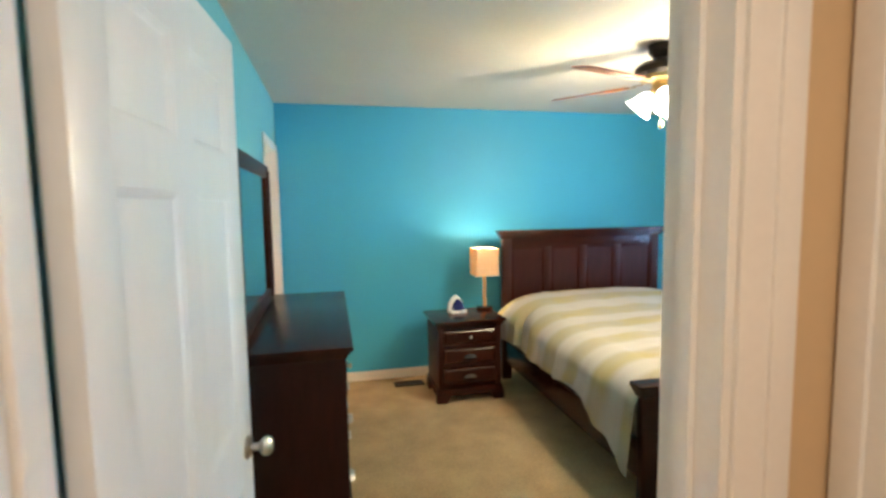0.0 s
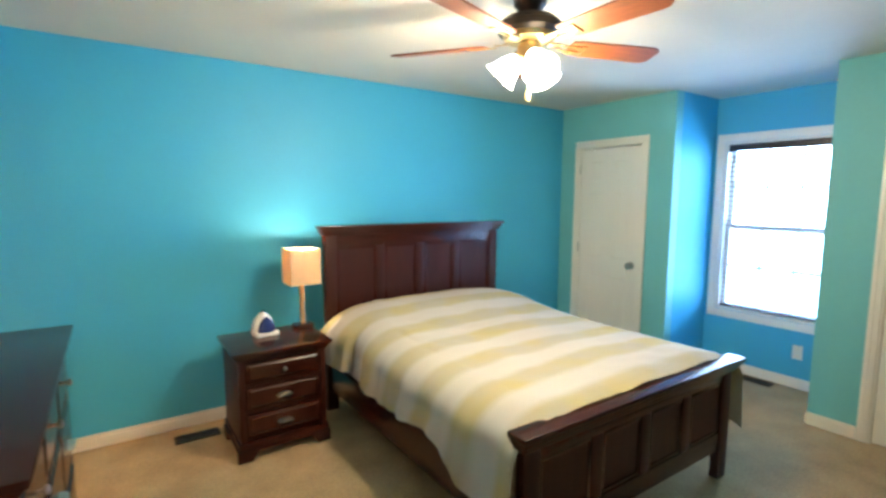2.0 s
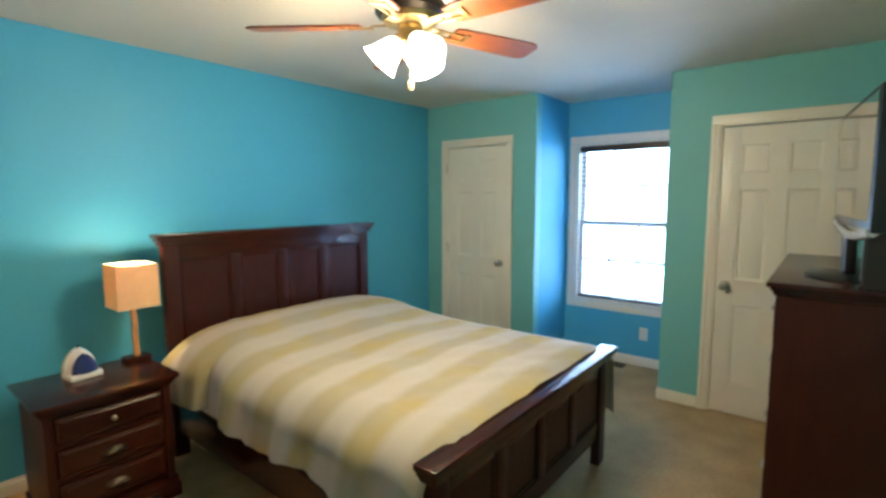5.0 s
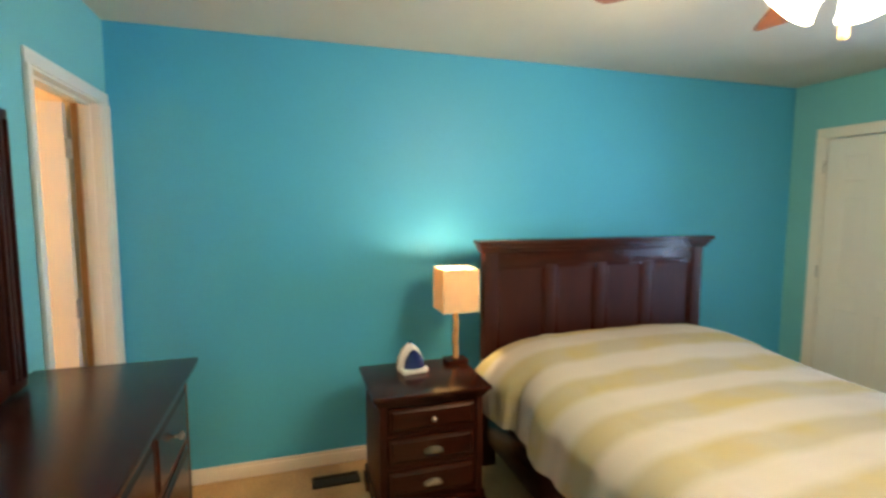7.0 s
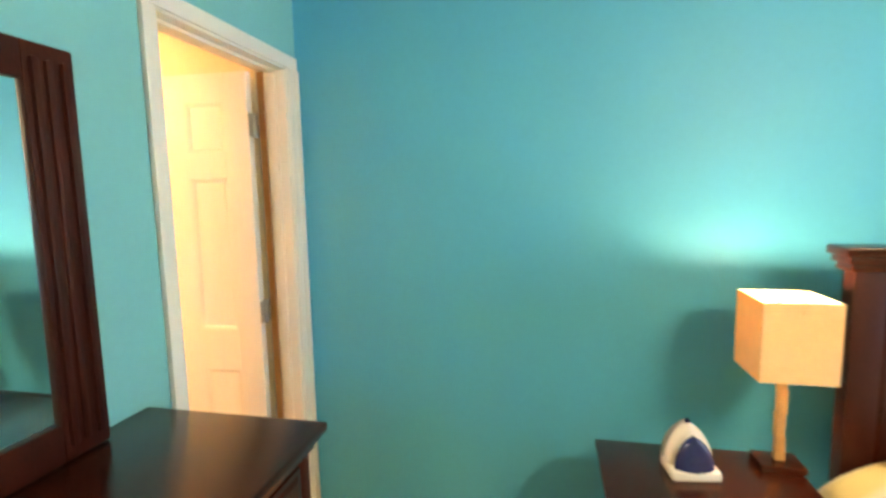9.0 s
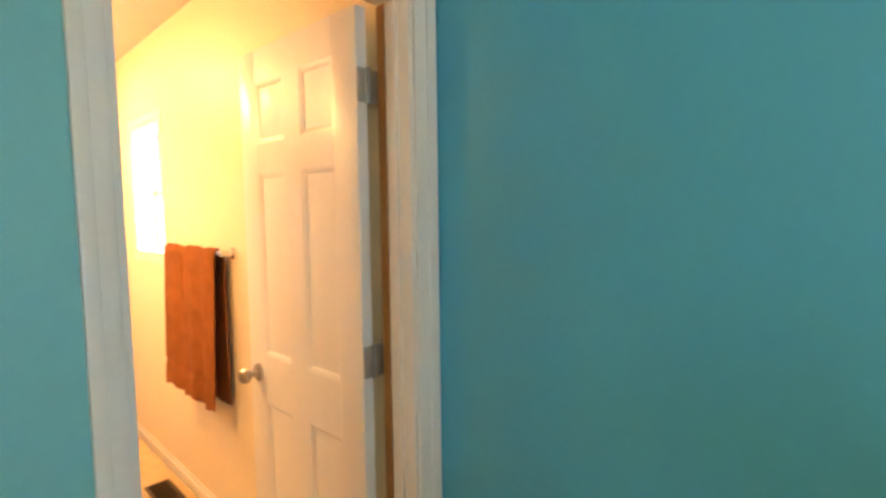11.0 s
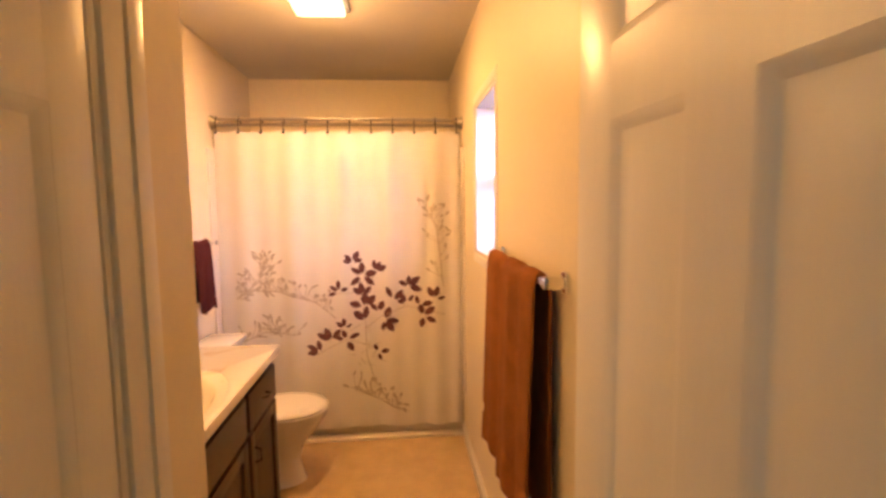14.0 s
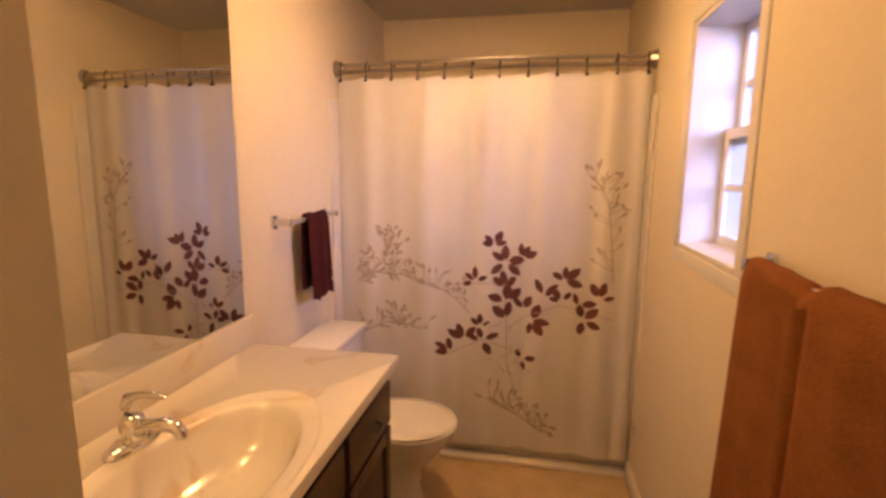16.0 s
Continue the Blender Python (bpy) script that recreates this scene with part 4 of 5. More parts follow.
# ---- floor registers, outlet ----
def register(x0, x1, y0, y1, label):
    th = thing("floor_register", label, "floor vent", Matrix.Translation(((x0 + x1) / 2, (y0 + y1) / 2, 0)))
    hx, hy = (x1 - x0) / 2, (y1 - y0) / 2
    part("frame", boxes((-hx, hx, -hy, -hy + 0.018, 0.001, 0.009), (-hx, hx, hy - 0.018, hy, 0.001, 0.009), (-hx, -hx + 0.018, -hy + 0.018, hy - 0.018, 0.001, 0.009), (hx - 0.018, hx, -hy + 0.018, hy - 0.018, 0.001, 0.009), bevel=0.002), M_VENT, th)
    part("backing", boxes((-hx + 0.01, hx - 0.01, -hy + 0.01, hy - 0.01, 0.0005, 0.002)), M_BLACK, th)
    lng = hx > hy
    n = int((max(hx, hy) * 2 - 0.036) / 0.016)
    sm = mesh_of("slat", boxes((-0.003, 0.003, -min(hx, hy) + 0.016, min(hx, hy) - 0.016, 0.002, 0.007)), M_VENT)
    for i in range(n):
        s = new("slat", sm)
        s.parent = th
        u = -max(hx, hy) + 0.026 + i * 0.016
        s.matrix_basis = pose(u, 0, 0) if lng else pose(0, u, 0, 0, 0, 90)


register(0.93, 1.19, -0.27, -0.16, "dark brown metal floor register by the nightstand")
register(5.09, 5.20, -1.90, -1.60, "brown metal floor register under the window")
register(-1.96, -1.70, -0.28, -0.155, "brown metal floor register in the vinyl floor")
ot = thing("wall_outlet", "white plastic double outlet below the window", "outlet", Matrix.Translation((XA, -2.02, 0.30)))
part("plate", boxes((-0.006, 0, -0.036, 0.036, -0.058, 0.058), bevel=0.003), M_PLATE, ot)
for z in (-0.027, 0.027):
    part("socket", boxes((-0.008, -0.005, -0.016, 0.016, z - 0.014, z + 0.014), bevel=0.003), M_TRIM, ot)

# ---- television and boxes on the chest ----
tv = thing("television", "flat black television on the tall chest", "television", pose(3.47, -3.353, 1.20, 0, 0, 6))
part("bezel", boxes((-0.46, 0.46, -0.05, 0.0, 0.22, 0.74), bevel=0.008), M_BLACK, tv)
part("screen", boxes((-0.44, 0.44, 0.0005, 0.003, 0.26, 0.72)), M_SCREEN, tv, "dark glossy screen")
part("lower_trim", tube([(-0.45, -0.012, 0.225), (-0.2, -0.008, 0.195), (0, -0.006, 0.185), (0.2, -0.008, 0.195), (0.45, -0.012, 0.225)], 0.02, 10), M_SILVER, tv, "curved silver lower trim")
part("neck", boxes((-0.06, 0.06, -0.03, 0.01, 0.02, 0.20), bevel=0.006), M_BLACK, tv)
bm = lathe([(0.13, 0.0), (0.132, 0.008), (0.12, 0.016), (0.05, 0.022), (0, 0.022)], 36)
for v in bm.verts:
    v.co.x *= 1.5
    v.co.y += 0.01
part("foot", bm, M_BLACK, tv, "glossy black oval stand foot", smooth=50)
spk = thing("speaker", "black upright box speaker on the chest", "speaker", pose(3.21, -3.475, 1.20, 0, 0, 0))
part("cabinet", boxes((-0.075, 0.075, -0.09, 0.07, 0, 0.50), bevel=0.006), M_BLACK, spk)
part("grille", boxes((-0.065, 0.065, 0.07, 0.078, 0.02, 0.48), bevel=0.004), M_RAIL, spk)

# ---- bathroom ----
van = thing("vanity_cabinet", "espresso bathroom vanity cabinet with doors and drawer", "vanity cabinet")
VX0, VX1, VY = -2.19, -0.90, -1.075
part("body", boxes((VX0, VX1, -1.595, VY - 0.02, 0.10, 0.70), (VX0, VX0 + 0.02, -1.595, VY - 0.02, 0.70, 0.838), (VX1 - 0.02, VX1, -1.595, VY - 0.02, 0.70, 0.838), (VX0, VX1, -1.595, VY - 0.075, 0.0, 0.10), bevel=0.003), M_VAN, van)
part("face_frame", boxes((VX0, VX1, VY - 0.02, VY, 0.80, 0.845), (VX0, VX1, VY - 0.02, VY, 0.10, 0.14), (VX0, VX0 + 0.03, VY - 0.02, VY, 0.14, 0.80), (-1.80, -1.765, VY - 0.02, VY, 0.14, 0.80), (VX1 - 0.02, VX1, VY - 0.02, VY, 0.14, 0.80)), M_VAN, van)


def front(nm, x0, x1, z0, z1, pull):
    bm = boxes((x0, x0 + 0.05, VY, VY + 0.018, z0, z1), (x1 - 0.05, x1, VY, VY + 0.018, z0, z1), (x0 + 0.05, x1 - 0.05, VY, VY + 0.018, z0, z0 + 0.05), (x0 + 0.05, x1 - 0.05, VY, VY + 0.018, z1 - 0.05, z1), (x0 + 0.05, x1 - 0.05, VY, VY + 0.007, z0 + 0.05, z1 - 0.05), bevel=0.003) if z1 - z0 > 0.2 else boxes((x0, x1, VY, VY + 0.018, z0, z1), bevel=0.004)
    d = part(nm, bm, M_VAN, van)
    if pull:
        part("pull", tube([(pull[0], VY + 0.018, pull[1] - 0.03), (pull[0], VY + 0.04, pull[1] - 0.022), (pull[0], VY + 0.04, pull[1] + 0.022), (pull[0], VY + 0.018, pull[1] + 0.03)] if z1 - z0 > 0.2 else [(pull[0] - 0.03, VY + 0.018, pull[1]), (pull[0] - 0.022, VY + 0.04, pull[1]), (pull[0] + 0.022, VY + 0.04, pull[1]), (pull[0] + 0.03, VY + 0.018, pull[1])], 0.0045, 8), M_BRONZE, d, "dark metal pull")


front("drawer", -2.165, -1.80, 0.655, 0.80, (-1.98, 0.73))
front("door", -2.165, -1.80, 0.135, 0.64, (-1.84, 0.55))
front("false_front", -1.765, -0.915, 0.655, 0.80, None)
front("door", -1.765, -1.335, 0.135, 0.64, (-1.37, 0.55))
front("door", -1.325, -0.915, 0.135, 0.64, (-1.29, 0.55))

# one-piece marble top with an oval bowl
SX, SY, SA, SB = -1.50, -1.265, 0.30, 0.165
TX0, TX1, TY0, TY1, TZ = -2.21, -0.898, -1.597, -1.04, 0.872
bm = bmesh.new()
N = 72


def rim(a):
    c, s = math.cos(a), math.sin(a)
    k = min((TX1 - SX) / c if c > 1e-6 else 9, (TX0 - SX) / c if c < -1e-6 else 9, (TY1 - SY) / s if s > 1e-6 else 9, (TY0 - SY) / s if s < -1e-6 else 9)
    return SX + k * c, SY + k * s


ang = sorted([2 * math.pi * i / N for i in range(N)] + [math.atan2(y - SY, x - SX) % (2 * math.pi) for x in (TX0, TX1) for y in (TY0, TY1)])
loops = [[(*rim(a), TZ - 0.034) for a in ang], [(*rim(a), TZ - 0.004) for a in ang]]
inset = [(SX + (rim(a)[0] - SX) * 0.994, SY + (rim(a)[1] - SY) * 0.994, TZ) for a in ang]
loops.append(inset)
for f, z in ((1.27, 0), (1.245, 0.004), (1.21, 0.001), (1.06, 0.000), (1.0, -0.010), (0.94, -0.035), (0.82, -0.08), (0.62, -0.115), (0.35, -0.130), (0.10, -0.135)):
    loops.append([(SX + SA * f * math.cos(a), SY + SB * f * math.sin(a), TZ + z) for a in ang])
vs = [[bm.verts.new(p) for p in lp] for lp in loops]
for a, b in zip(vs, vs[1:]):
    for i in range(len(ang)):
        bm.faces.new((a[i], a[(i + 1) % len(ang)], b[(i + 1) % len(ang)], b[i]))
bm.faces.new(vs[-1])
ctop = thing("washbasin_counter", "cream marbled one-piece counter with oval basin on the vanity", "washbasin")
part("top", bm, M_MARBLE, ctop, smooth=50)
part("backsplash", boxes((TX0, TX1, -1.597, -1.578, TZ, 0.980), bevel=0.004), M_MARBLE, ctop)
part("drain", lathe([(0, 0.004), (0.02, 0.004), (0.026, 0.0), (0.03, 0.003), (0.031, 0.0)], 20, Matrix.Translation((SX, SY, TZ - 0.135))), M_CHROME, ctop, "chrome drain")

fc = thing("faucet", "chrome single-lever basin faucet", "faucet", Matrix.Translation((SX - 0.055, -1.475, TZ + 0.001)))
bm = lathe([(0.030, 0), (0.030, 0.012), (0.026, 0.030), (0.027, 0.052), (0.024, 0.066), (0.012, 0.074), (0, 0.075)], 24)
part("body", bm, M_CHROME, fc, smooth=60)
bm = lathe([(0.034, 0), (0.034, 0.008), (0.027, 0.018), (0.012, 0.022), (0, 0.022)], 32)
for v in bm.verts:
    v.co.x *= 2.3
part("deck_plate", bm, M_CHROME, fc, smooth=60)
part("spout", tube([(0, 0.005, 0.036), (0, 0.045, 0.050), (0, 0.085, 0.058), (0, 0.112, 0.054), (0, 0.124, 0.040), (0, 0.125, 0.030)], [0.021, 0.018, 0.016, 0.015, 0.014, 0.013], 16), M_CHROME, fc, smooth=60)
bm = tube([(0, -0.012, 0.066), (0, -0.016, 0.090), (0, -0.004, 0.112), (0, 0.030, 0.122), (0, 0.075, 0.124), (0, 0.092, 0.121)], [0.014, 0.013, 0.012, 0.0085, 0.0075, 0.004], 14)
part("lever", bm, M_CHROME, fc, "chrome lever handle", smooth=60)

solid("wall_mirror", boxes((-2.172, -0.899, -1.597, -1.588, 0.983, 2.045)), M_MIRROR, "frameless mirror above the vanity backsplash", "mirror")


def bar(x0, x1, y, z, wy, label):
    th = thing("towel_bar", label, "towel bar")
    part("rod", boxes((x0, x1, y - 0.009, y + 0.009, z - 0.009, z + 0.009), bevel=0.003), M_CHROME, th)
    for x in (x0, x1):
        s = 1 if y > wy else -1
        part("bracket", boxes((x - 0.016, x + 0.016, wy, wy + s * 0.012, z - 0.026, z + 0.026), (x - 0.011, x + 0.011, wy, y + s * 0.012, z - 0.014, z + 0.014), bevel=0.003), M_CHROME, th)


bar(-1.80, -1.115, -0.150, 1.302, -0.10, "chrome towel bar on the cream wall")
bar(-2.86, -2.40, -1.535, 1.292, -1.60, "chrome towel bar beside the mirror")


def towel(name, x0, x1, y, z, s, drop, back, material, label, folds, gap=0.022, split=None, lean=0.03):
    """A towel folded over a bar: front hang, bend, back hang. s: the sign away from the wall."""
    def fn(u, v):
        x = x0 + (x1 - x0) * u
        total = drop + back + math.pi * gap
        d = v * total
        ed = min(u, 1 - u)
        puff = 0.55 + 0.45 * min(1, ed / 0.08) ** 0.5
        w = 0.010 * math.sin(u * folds * 6.28 + 0.6) + 0.006 * math.sin(u * folds * 13.9 + 1.1)
        if split:
            w -= 0.06 * math.exp(-((u - split) / 0.03) ** 2)
        if d < drop:
            f = 1 - d / drop
            yy, zz = gap * puff + w * (0.35 + 0.9 * f) + lean * f, z - (drop - d) + 0.010 * math.sin(u * folds * 6.28) * f
            x += 0.4 * lean * math.sin(f * 3 + u * 2) * f
            if 0.80 < f < 0.84:
                yy -= 0.006
        elif d < drop + math.pi * gap:
            t = (d - drop) / gap
            yy, zz = gap * math.cos(t) * puff, z + gap * math.sin(t) * (0.8 + 0.3 * puff) + 0.3 * w
        else:
            f = (d - drop - math.pi * gap) / back
            yy, zz = -gap - 0.003 * math.sin(u * 20) * f, z - f * back
        return Vector((x, y + s * yy, zz))
    bm = sheet(fn, 70, 90, thick=0.007)
    return solid(name, bm, material, label, "towel", smooth=80)


towel("bath_towel", -1.775, -1.165, -0.150, 1.292, -1, 0.68, 0.66, M_TOWEL, "orange terry bath towel folded over the bar", 2.2, 0.028, 0.40, 0.012)
towel("hand_towel", -2.73, -2.54, -1.535, 1.292, 1, 0.35, 0.30, M_TOWELD, "dark plum hand towel folded over the bar", 1.3, 0.022, None, 0.006)

# toilet, its back to the south wall
wc = thing("toilet", "white porcelain toilet between vanity and tub", "toilet", Matrix.Translation((-2.62, 0, 0)))


def oval(levels, seg=32):
    """Oval rings: (half width, front y, back y, z)."""
    bm = bmesh.new()
    rings = []
    for hw, yf, yb, z in levels:
        yc, hl = (yf + yb) / 2, (yf - yb) / 2
        rings.append([bm.verts.new((hw * math.cos(t), yc + hl * math.sin(t), z)) for t in [2 * math.pi * i / seg for i in range(seg)]])
    for a, b in zip(rings, rings[1:]):
        for i in range(seg):
            bm.faces.new((a[i], a[(i + 1) % seg], b[(i + 1) % seg], b[i]))
    bm.faces.new(rings[0][::-1])
    bm.faces.new(rings[-1])
    return bm


part("bowl", oval([(0.11, -1.03, -1.42, 0), (0.105, -1.04, -1.42, 0.03), (0.095, -1.06, -1.40, 0.12), (0.11, -1.04, -1.40, 0.20), (0.155, -0.96, -1.38, 0.30), (0.178, -0.915, -1.37, 0.36), (0.180, -0.91, -1.37, 0.385)]), M_PORC, wc, smooth=60)
part("seat", oval([(0.180, -0.905, -1.36, 0.386), (0.184, -0.900, -1.36, 0.396), (0.180, -0.905, -1.36, 0.404)]), M_PORC, wc, smooth=60)
part("lid", oval([(0.178, -0.907, -1.365, 0.407), (0.184, -0.900, -1.365, 0.414), (0.180, -0.905, -1.36, 0.422), (0.14, -0.95, -1.33, 0.427)]), M_PORC, wc, smooth=60)
part("tank", boxes((-0.215, 0.215, -1.585, -1.395, 0.37, 0.735), bevel=0.025), M_PORC, wc)
part("tank_lid", boxes((-0.226, 0.226, -1.59, -1.382, 0.735, 0.770), bevel=0.012), M_PORC, wc)
part("flush_lever", tube([(0.15, -1.395, 0.68), (0.15, -1.37, 0.68), (0.09, -1.365, 0.675)], 0.008, 8), M_CHROME, wc, "chrome flush lever")

# tub and surround
tubth = thing("bathtub", "white plastic tub with low front apron", "bathtub")
part("apron", boxes((-3.12, -3.085, -1.60, -0.10, 0, 0.40), (-3.16, -3.075, -1.60, -0.10, 0.38, 0.42), (-3.09, -3.012, -1.595, -0.105, 0, 0.022), bevel=0.008), M_SURR, tubth)
part("basin", boxes((-3.84, -3.12, -1.595, -0.105, 0.08, 0.12), (-3.84, -3.76, -1.595, -0.105, 0.12, 0.42), (-3.76, -3.16, -1.595, -1.52, 0.12, 0.42), (-3.76, -3.16, -0.18, -0.105, 0.12, 0.42), bevel=0.01), M_SURR, tubth)
sr = thing("tub_surround", "white plastic tub surround panels", "tub surround", kind="structure")
part("panel", boxes((-3.85, -3.84, -1.60, -0.10, 0.42, 1.83), bevel=0.003), M_SURR, sr)
for y0, y1 in ((-1.60, -1.585), (-0.115, -0.10)):
    part("panel", boxes((-3.84, -2.955, y0, y1, 0.30, 1.83), bevel=0.003), M_SURR, sr)

# shower curtain, rods and hooks
rods = thing("shower_rod", "double brushed metal shower curtain rod", "curtain rod")
for dx, dz in ((0.0, 0.012), (-0.045, -0.012)):
    part("rod", tube([(-3.045 + dx + 0.035 * math.sin(math.pi * i / 12), -1.595 + 1.49 * i / 12, 1.99 + dz) for i in range(13)], 0.009, 10), M_NICKEL, rods)
for y, s in ((-1.598, 1), (-0.102, -1)):
    part("flange", lathe([(0.042, 0), (0.040, 0.006), (0.022, 0.04), (0.018, 0.045)], 20, Matrix.Translation((-3.06, y, 1.99)) @ Matrix.Rotation(radians(-90 * s), 4, 'X')), M_NICKEL, rods, "flared end flange")

CY0, CY1, CZ0, CZ1 = -1.580, -0.120, 0.085, 1.94


def cloth(y, z):
    """How far the curtain stands out at a place."""
    f = (CZ1 - z) / (CZ1 - CZ0)
    edge = max(0.0, (y + 0.33) / 0.19)
    return -3.03 + 0.010 * math.sin(y * 21 + 0.5) * (1 - 0.25 * f) + 0.0045 * math.sin(y * 43 + f * 0.8) + 0.006 * math.sin(y * 9 - f * 2) + 0.017 * edge * math.sin((y + 0.36) * 38) * min(1, edge) + 0.03 * f * (1 - f)


curtain = thing("shower_curtain", "white shower curtain printed with plum leaf sprays", "shower curtain")
part("cloth", sheet(lambda u, v: Vector((cloth(CY0 + (CY1 - CY0) * u, CZ0 + (CZ1 - CZ0) * v), CY0 + (CY1 - CY0) * u, CZ0 + (CZ1 - CZ0) * v + 0.010 * math.sin(u * 40) * (1 - v) * 0.6 - (0.012 * abs(math.sin(u * 36.1)) if v == 1 else 0))), 220, 40), M_CURT, curtain, smooth=80)
for i in range(12):
    y = CY0 + 0.02 + (CY1 - CY0 - 0.04) * (i / 11)
    part("hook", tube([(-3.03, y, 1.925), (-3.018, y, 1.945), (-3.015, y, 1.985), (-3.03, y, 2.014), (-3.06, y, 2.012), (-3.07, y, 1.98)], 0.0035, 6), M_BRONZE, curtain, "dark metal curtain hook")
    part("bead", lathe([(0, -0.009), (0.008, -0.004), (0.008, 0.004), (0, 0.009)], 10, Matrix.Translation((-3.012, y, 1.925))), M_BRONZE, curtain)


def print_leaf(bm, y, z, length, angle, width):
    """A printed leaf laid on the cloth, pointing along angle (degrees, 0 towards +y, 90 up)."""
    c, s = math.cos(radians(angle)), math.sin(radians(angle))
    pts = []
    for side in (1, -1):
        ts = (0.0, 0.2, 0.45, 0.7, 0.9, 1.0) if side == 1 else (0.9, 0.7, 0.45, 0.2)
        for t in ts:
            w = side * width * math.sin(math.pi * t ** 0.95) ** 0.75 * 0.5
            yy, zz = y + c * t * length - s * w, z + s * t * length + c * w
            pts.append(bm.verts.new((cloth(yy, zz) + 0.003, yy, zz)))
    bm.faces.new(pts)


def twig(bm, pts, r):
    for (y0, z0), (y1, z1) in zip(pts, pts[1:]):
        n = 6
        dy, dz = y1 - y0, z1 - z0
        ln = math.hypot(dy, dz) or 1
        ny, nz = -dz / ln * r, dy / ln * r
        for k in range(n):
            q = []
            for t, sg in ((k / n, 1), ((k + 1) / n, 1), ((k + 1) / n, -1), (k / n, -1)):
                yy, zz = y0 + dy * t + sg * ny, z0 + dz * t + sg * nz
                q.append(bm.verts.new((cloth(yy, zz) + 0.002, yy, zz)))
            bm.faces.new(q)


rl = random.Random(4)


def cluster(y, z, count, length, a0, spread, material=M_LEAFP, name="printed_leaf"):
    """A spray of separate leaves round a point."""
    for k in range(count):
        a = a0 + (k / max(1, count - 1) - 0.5) * spread + rl.uniform(-14, 14)
        bm = bmesh.new()
        o = rl.uniform(0.006, 0.02)
        ll = length * rl.uniform(0.8, 1.15)
        print_leaf(bm, y + o * math.cos(radians(a)), z + o * math.sin(radians(a)), ll, a, ll * rl.uniform(0.46, 0.62))
        part(name, bm, material, curtain)


# LEAVES
SPRAYS = [(-0.79, 1.14, 4, 0.06, 100, 150), (-0.735, 1.06, 5, 0.075, 80, 260), (-0.655, 1.08, 3, 0.06, 60, 90), (-0.88, 0.96, 4, 0.055, 120, 170), (-0.73, 0.93, 3, 0.085, 95, 110), (-0.725, 0.86, 3, 0.075, 100, 130),
          (-0.545, 0.90, 2, 0.085, 85, 70), (-0.45, 0.985, 4, 0.075, 70, 150), (-0.465, 0.875, 3, 0.06, 110, 110), (-0.385, 0.86, 2, 0.065, 70, 100), (-0.29, 0.90, 3, 0.065, 60, 90), (-0.36, 0.79, 4, 0.075, 0, 200)]
SPRAYS += [(-0.64, 0.83, 2, 0.06, 90, 80), (-0.60, 0.78, 4, 0.075, 330, 170), (-0.725, 0.77, 2, 0.075, 100, 60), (-0.85, 0.73, 3, 0.05, 90, 120), (-0.935, 0.65, 3, 0.075, 110, 90), (-0.84, 0.66, 4, 0.065, 60, 220), (-1.0, 0.585, 3, 0.07, 150, 80), (-0.645, 0.565, 3, 0.05, 20, 180)]
for row in SPRAYS:
    cluster(*row)
bm = bmesh.new()
twig(bm, [(-0.80, 1.12), (-0.74, 1.02), (-0.73, 0.88), (-0.72, 0.72), (-0.715, 0.54), (-0.67, 0.38), (-0.56, 0.21)], 0.0025)
twig(bm, [(-0.72, 0.72), (-0.62, 0.80), (-0.47, 0.86), (-0.36, 0.84), (-0.22, 0.80)], 0.002)
twig(bm, [(-0.72, 0.62), (-0.84, 0.66), (-1.02, 0.57)], 0.002)
twig(bm, [(-0.66, 1.06), (-0.73, 0.95), (-0.88, 0.95), (-1.05, 0.93)], 0.002)
twig(bm, [(-0.80, 0.33), (-0.62, 0.25), (-0.46, 0.17)], 0.002)
for k in range(16):
    y, z = -0.72 + rl.uniform(-0.10, 0.10), 0.72 - rl.uniform(0, 0.25)
    twig(bm, [(y, z), (y + rl.uniform(-0.08, 0.08), z + rl.uniform(-0.02, 0.05))], 0.0018)
tagged(part("printed_stem", bm, M_LEAFG, curtain, "pale grey printed twigs"), kind="stuff")


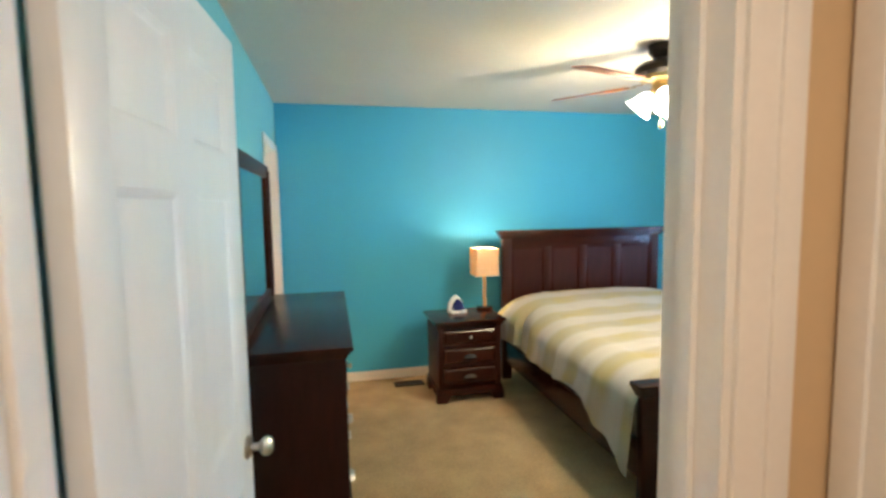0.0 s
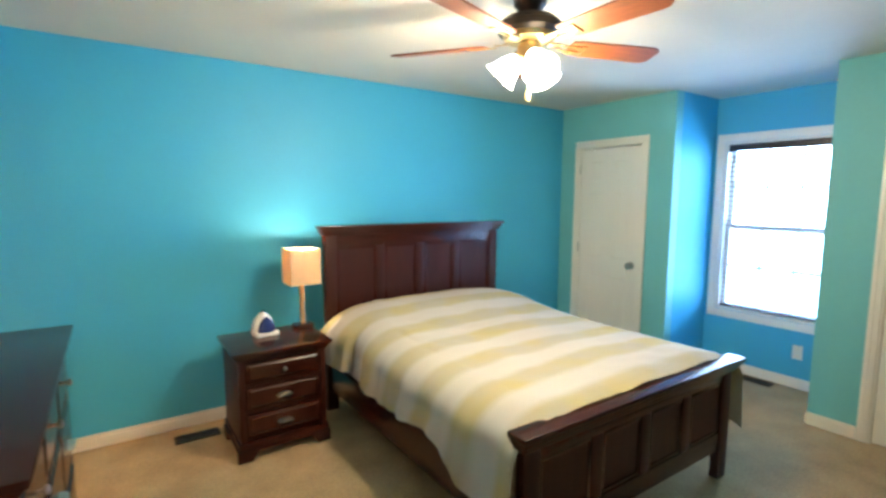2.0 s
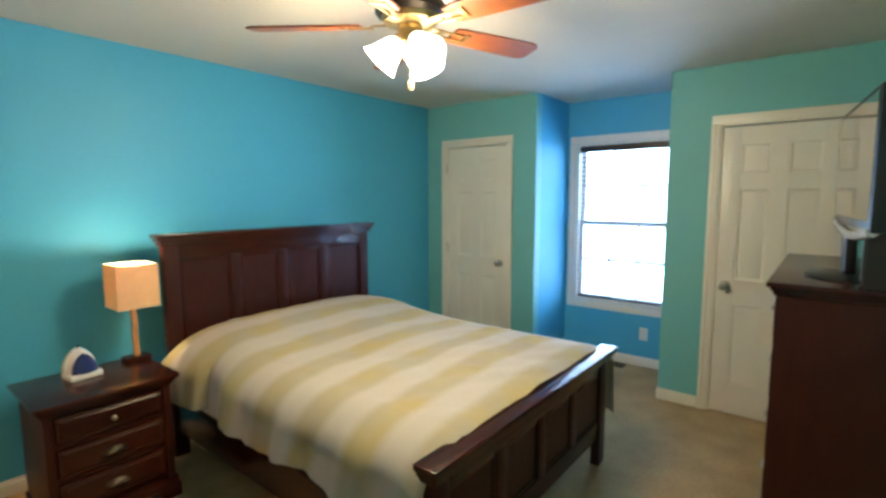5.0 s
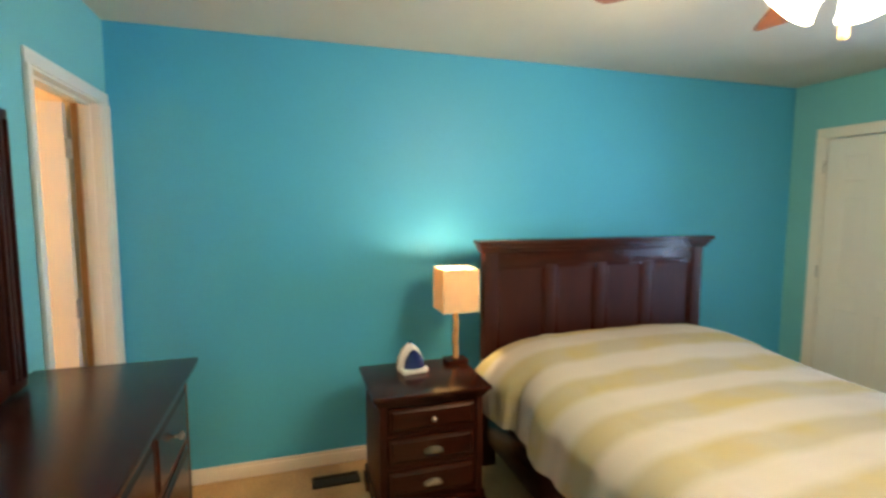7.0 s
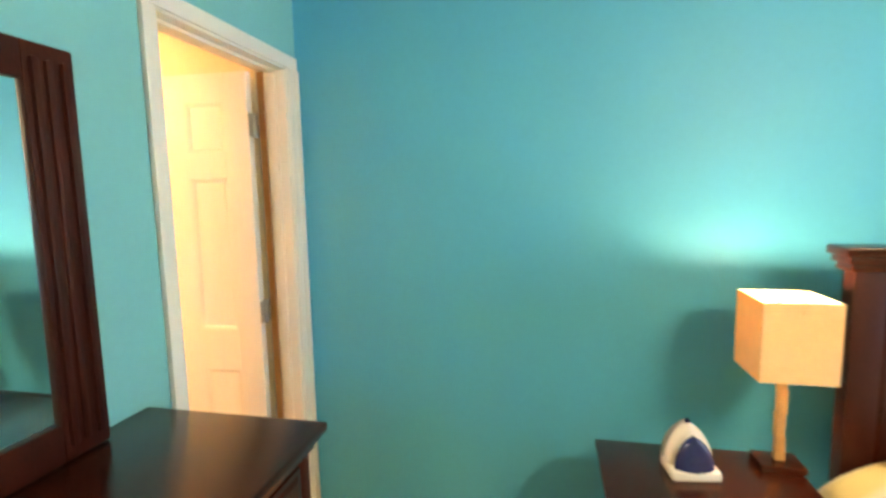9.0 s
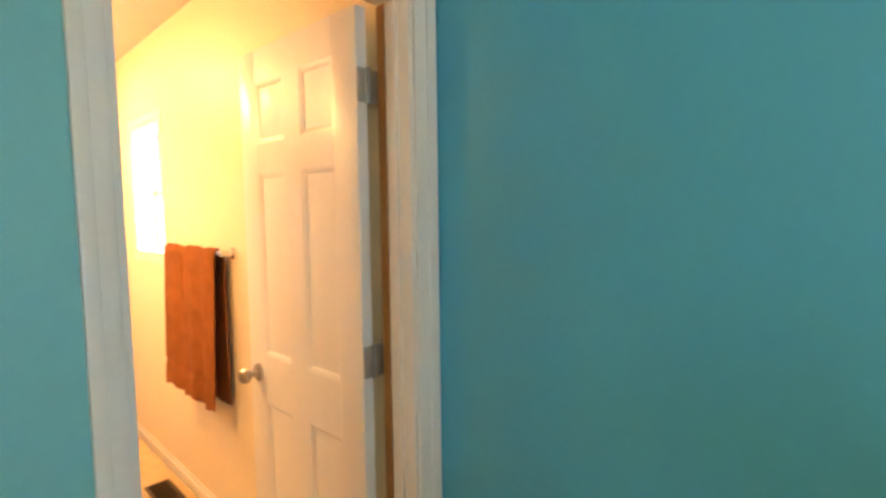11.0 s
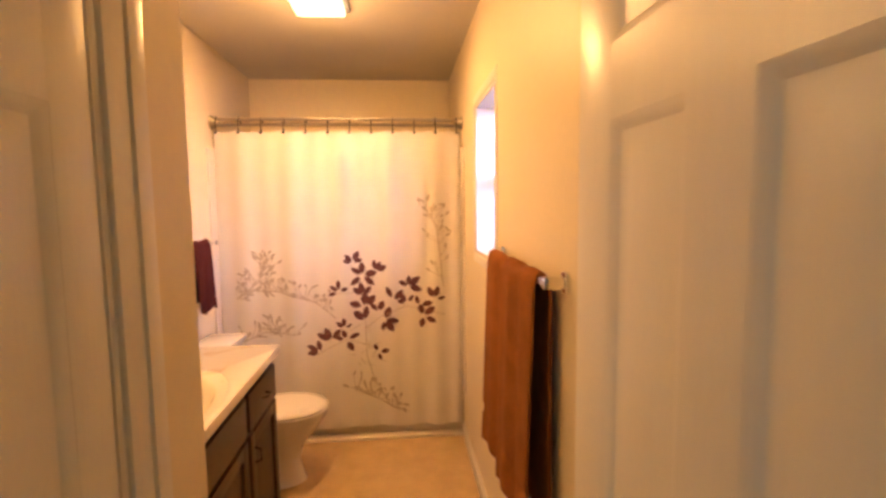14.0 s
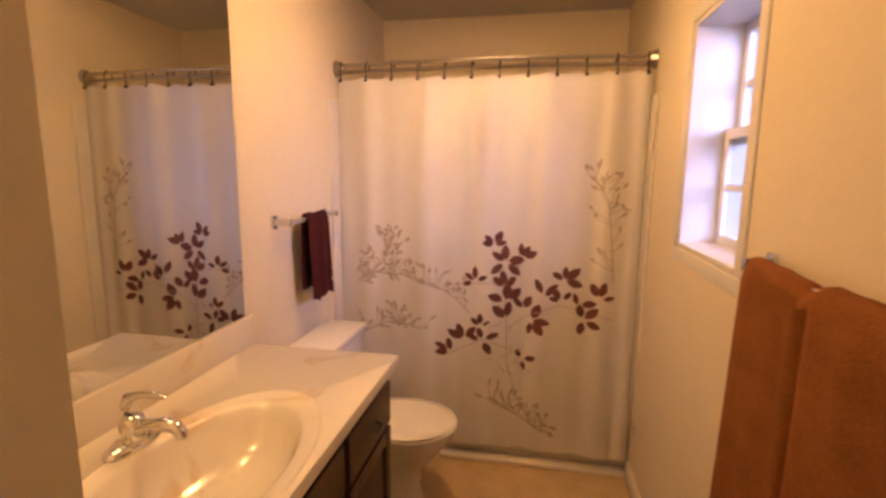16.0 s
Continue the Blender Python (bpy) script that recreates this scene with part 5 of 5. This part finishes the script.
def pale_spray(points, n, name):
    """A faint background branch with many small pale leaves."""
    b2 = bmesh.new()
    twig(b2, points, 0.0028)
    for k in range(n):
        i = rl.randrange(len(points) - 1)
        t = rl.random()
        y = points[i][0] + (points[i + 1][0] - points[i][0]) * t
        z = points[i][1] + (points[i + 1][1] - points[i][1]) * t
        a = rl.uniform(-20, 160)
        ln = rl.uniform(0.02, 0.10)
        y2, z2 = y + ln * math.cos(radians(a)), z + ln * math.sin(radians(a))
        if -1.50 < y2 < -0.20:
            twig(b2, [(y, z), (y2, z2)], 0.0016)
            print_leaf(b2, y2, z2, rl.uniform(0.025, 0.05), a + rl.uniform(-50, 50), rl.uniform(0.010, 0.018))
    tagged(part(name, b2, M_LEAFG, curtain, "pale grey printed branch"), kind="stuff")


pale_spray([(-1.49, 0.93), (-1.36, 1.03), (-1.30, 1.16)], 46, "printed_branch")
pale_spray([(-1.48, 0.98), (-1.25, 0.97), (-1.02, 0.90), (-0.90, 0.79)], 46, "printed_branch")
pale_spray([(-1.47, 0.66), (-1.33, 0.72), (-1.15, 0.70)], 32, "printed_branch")
pale_spray([(-0.34, 1.47), (-0.27, 1.36), (-0.25, 1.18), (-0.23, 0.98)], 34, "printed_branch")
pale_spray([(-0.80, 0.34), (-0.66, 0.27), (-0.52, 0.19)], 38, "printed_branch")

# bathroom ceiling light
cl = thing("ceiling_light", "square lit bathroom ceiling light", "ceiling light", Matrix.Translation((-2.38, -0.85, 0)))
part("frame", boxes((-0.135, 0.135, -0.135, 0.135, 2.425, 2.44), bevel=0.004), M_PLATE, cl, "white light frame")
part("diffuser", boxes((-0.115, 0.115, -0.115, 0.115, 2.395, 2.424), bevel=0.012), M_DIFF, cl, "glowing white diffuser")

# vanity light bar above the mirror
vl = thing("vanity_light", "three-bulb vanity light bar above the bathroom mirror", "wall lamp")
part("back_plate", boxes((-1.80, -1.20, -1.598, -1.575, 2.20, 2.29), bevel=0.006), M_CHROME, vl, "polished chrome back plate")
for x in VANITY_X:
    part("lamp_arm", tube([(x, -1.576, 2.245), (x, -1.52, 2.25), (x, -1.475, 2.245)], 0.009, 10), M_CHROME, vl)
    part("glass_shade", lathe([(0.022, 2.245), (0.040, 2.235), (0.055, 2.20), (0.062, 2.185), (0.060, 2.185), (0.052, 2.20), (0.037, 2.232), (0.018, 2.24)], 24, Matrix.Translation((x, -1.475, 0))), M_DIFF, vl, "glowing frosted glass shade", smooth=80)
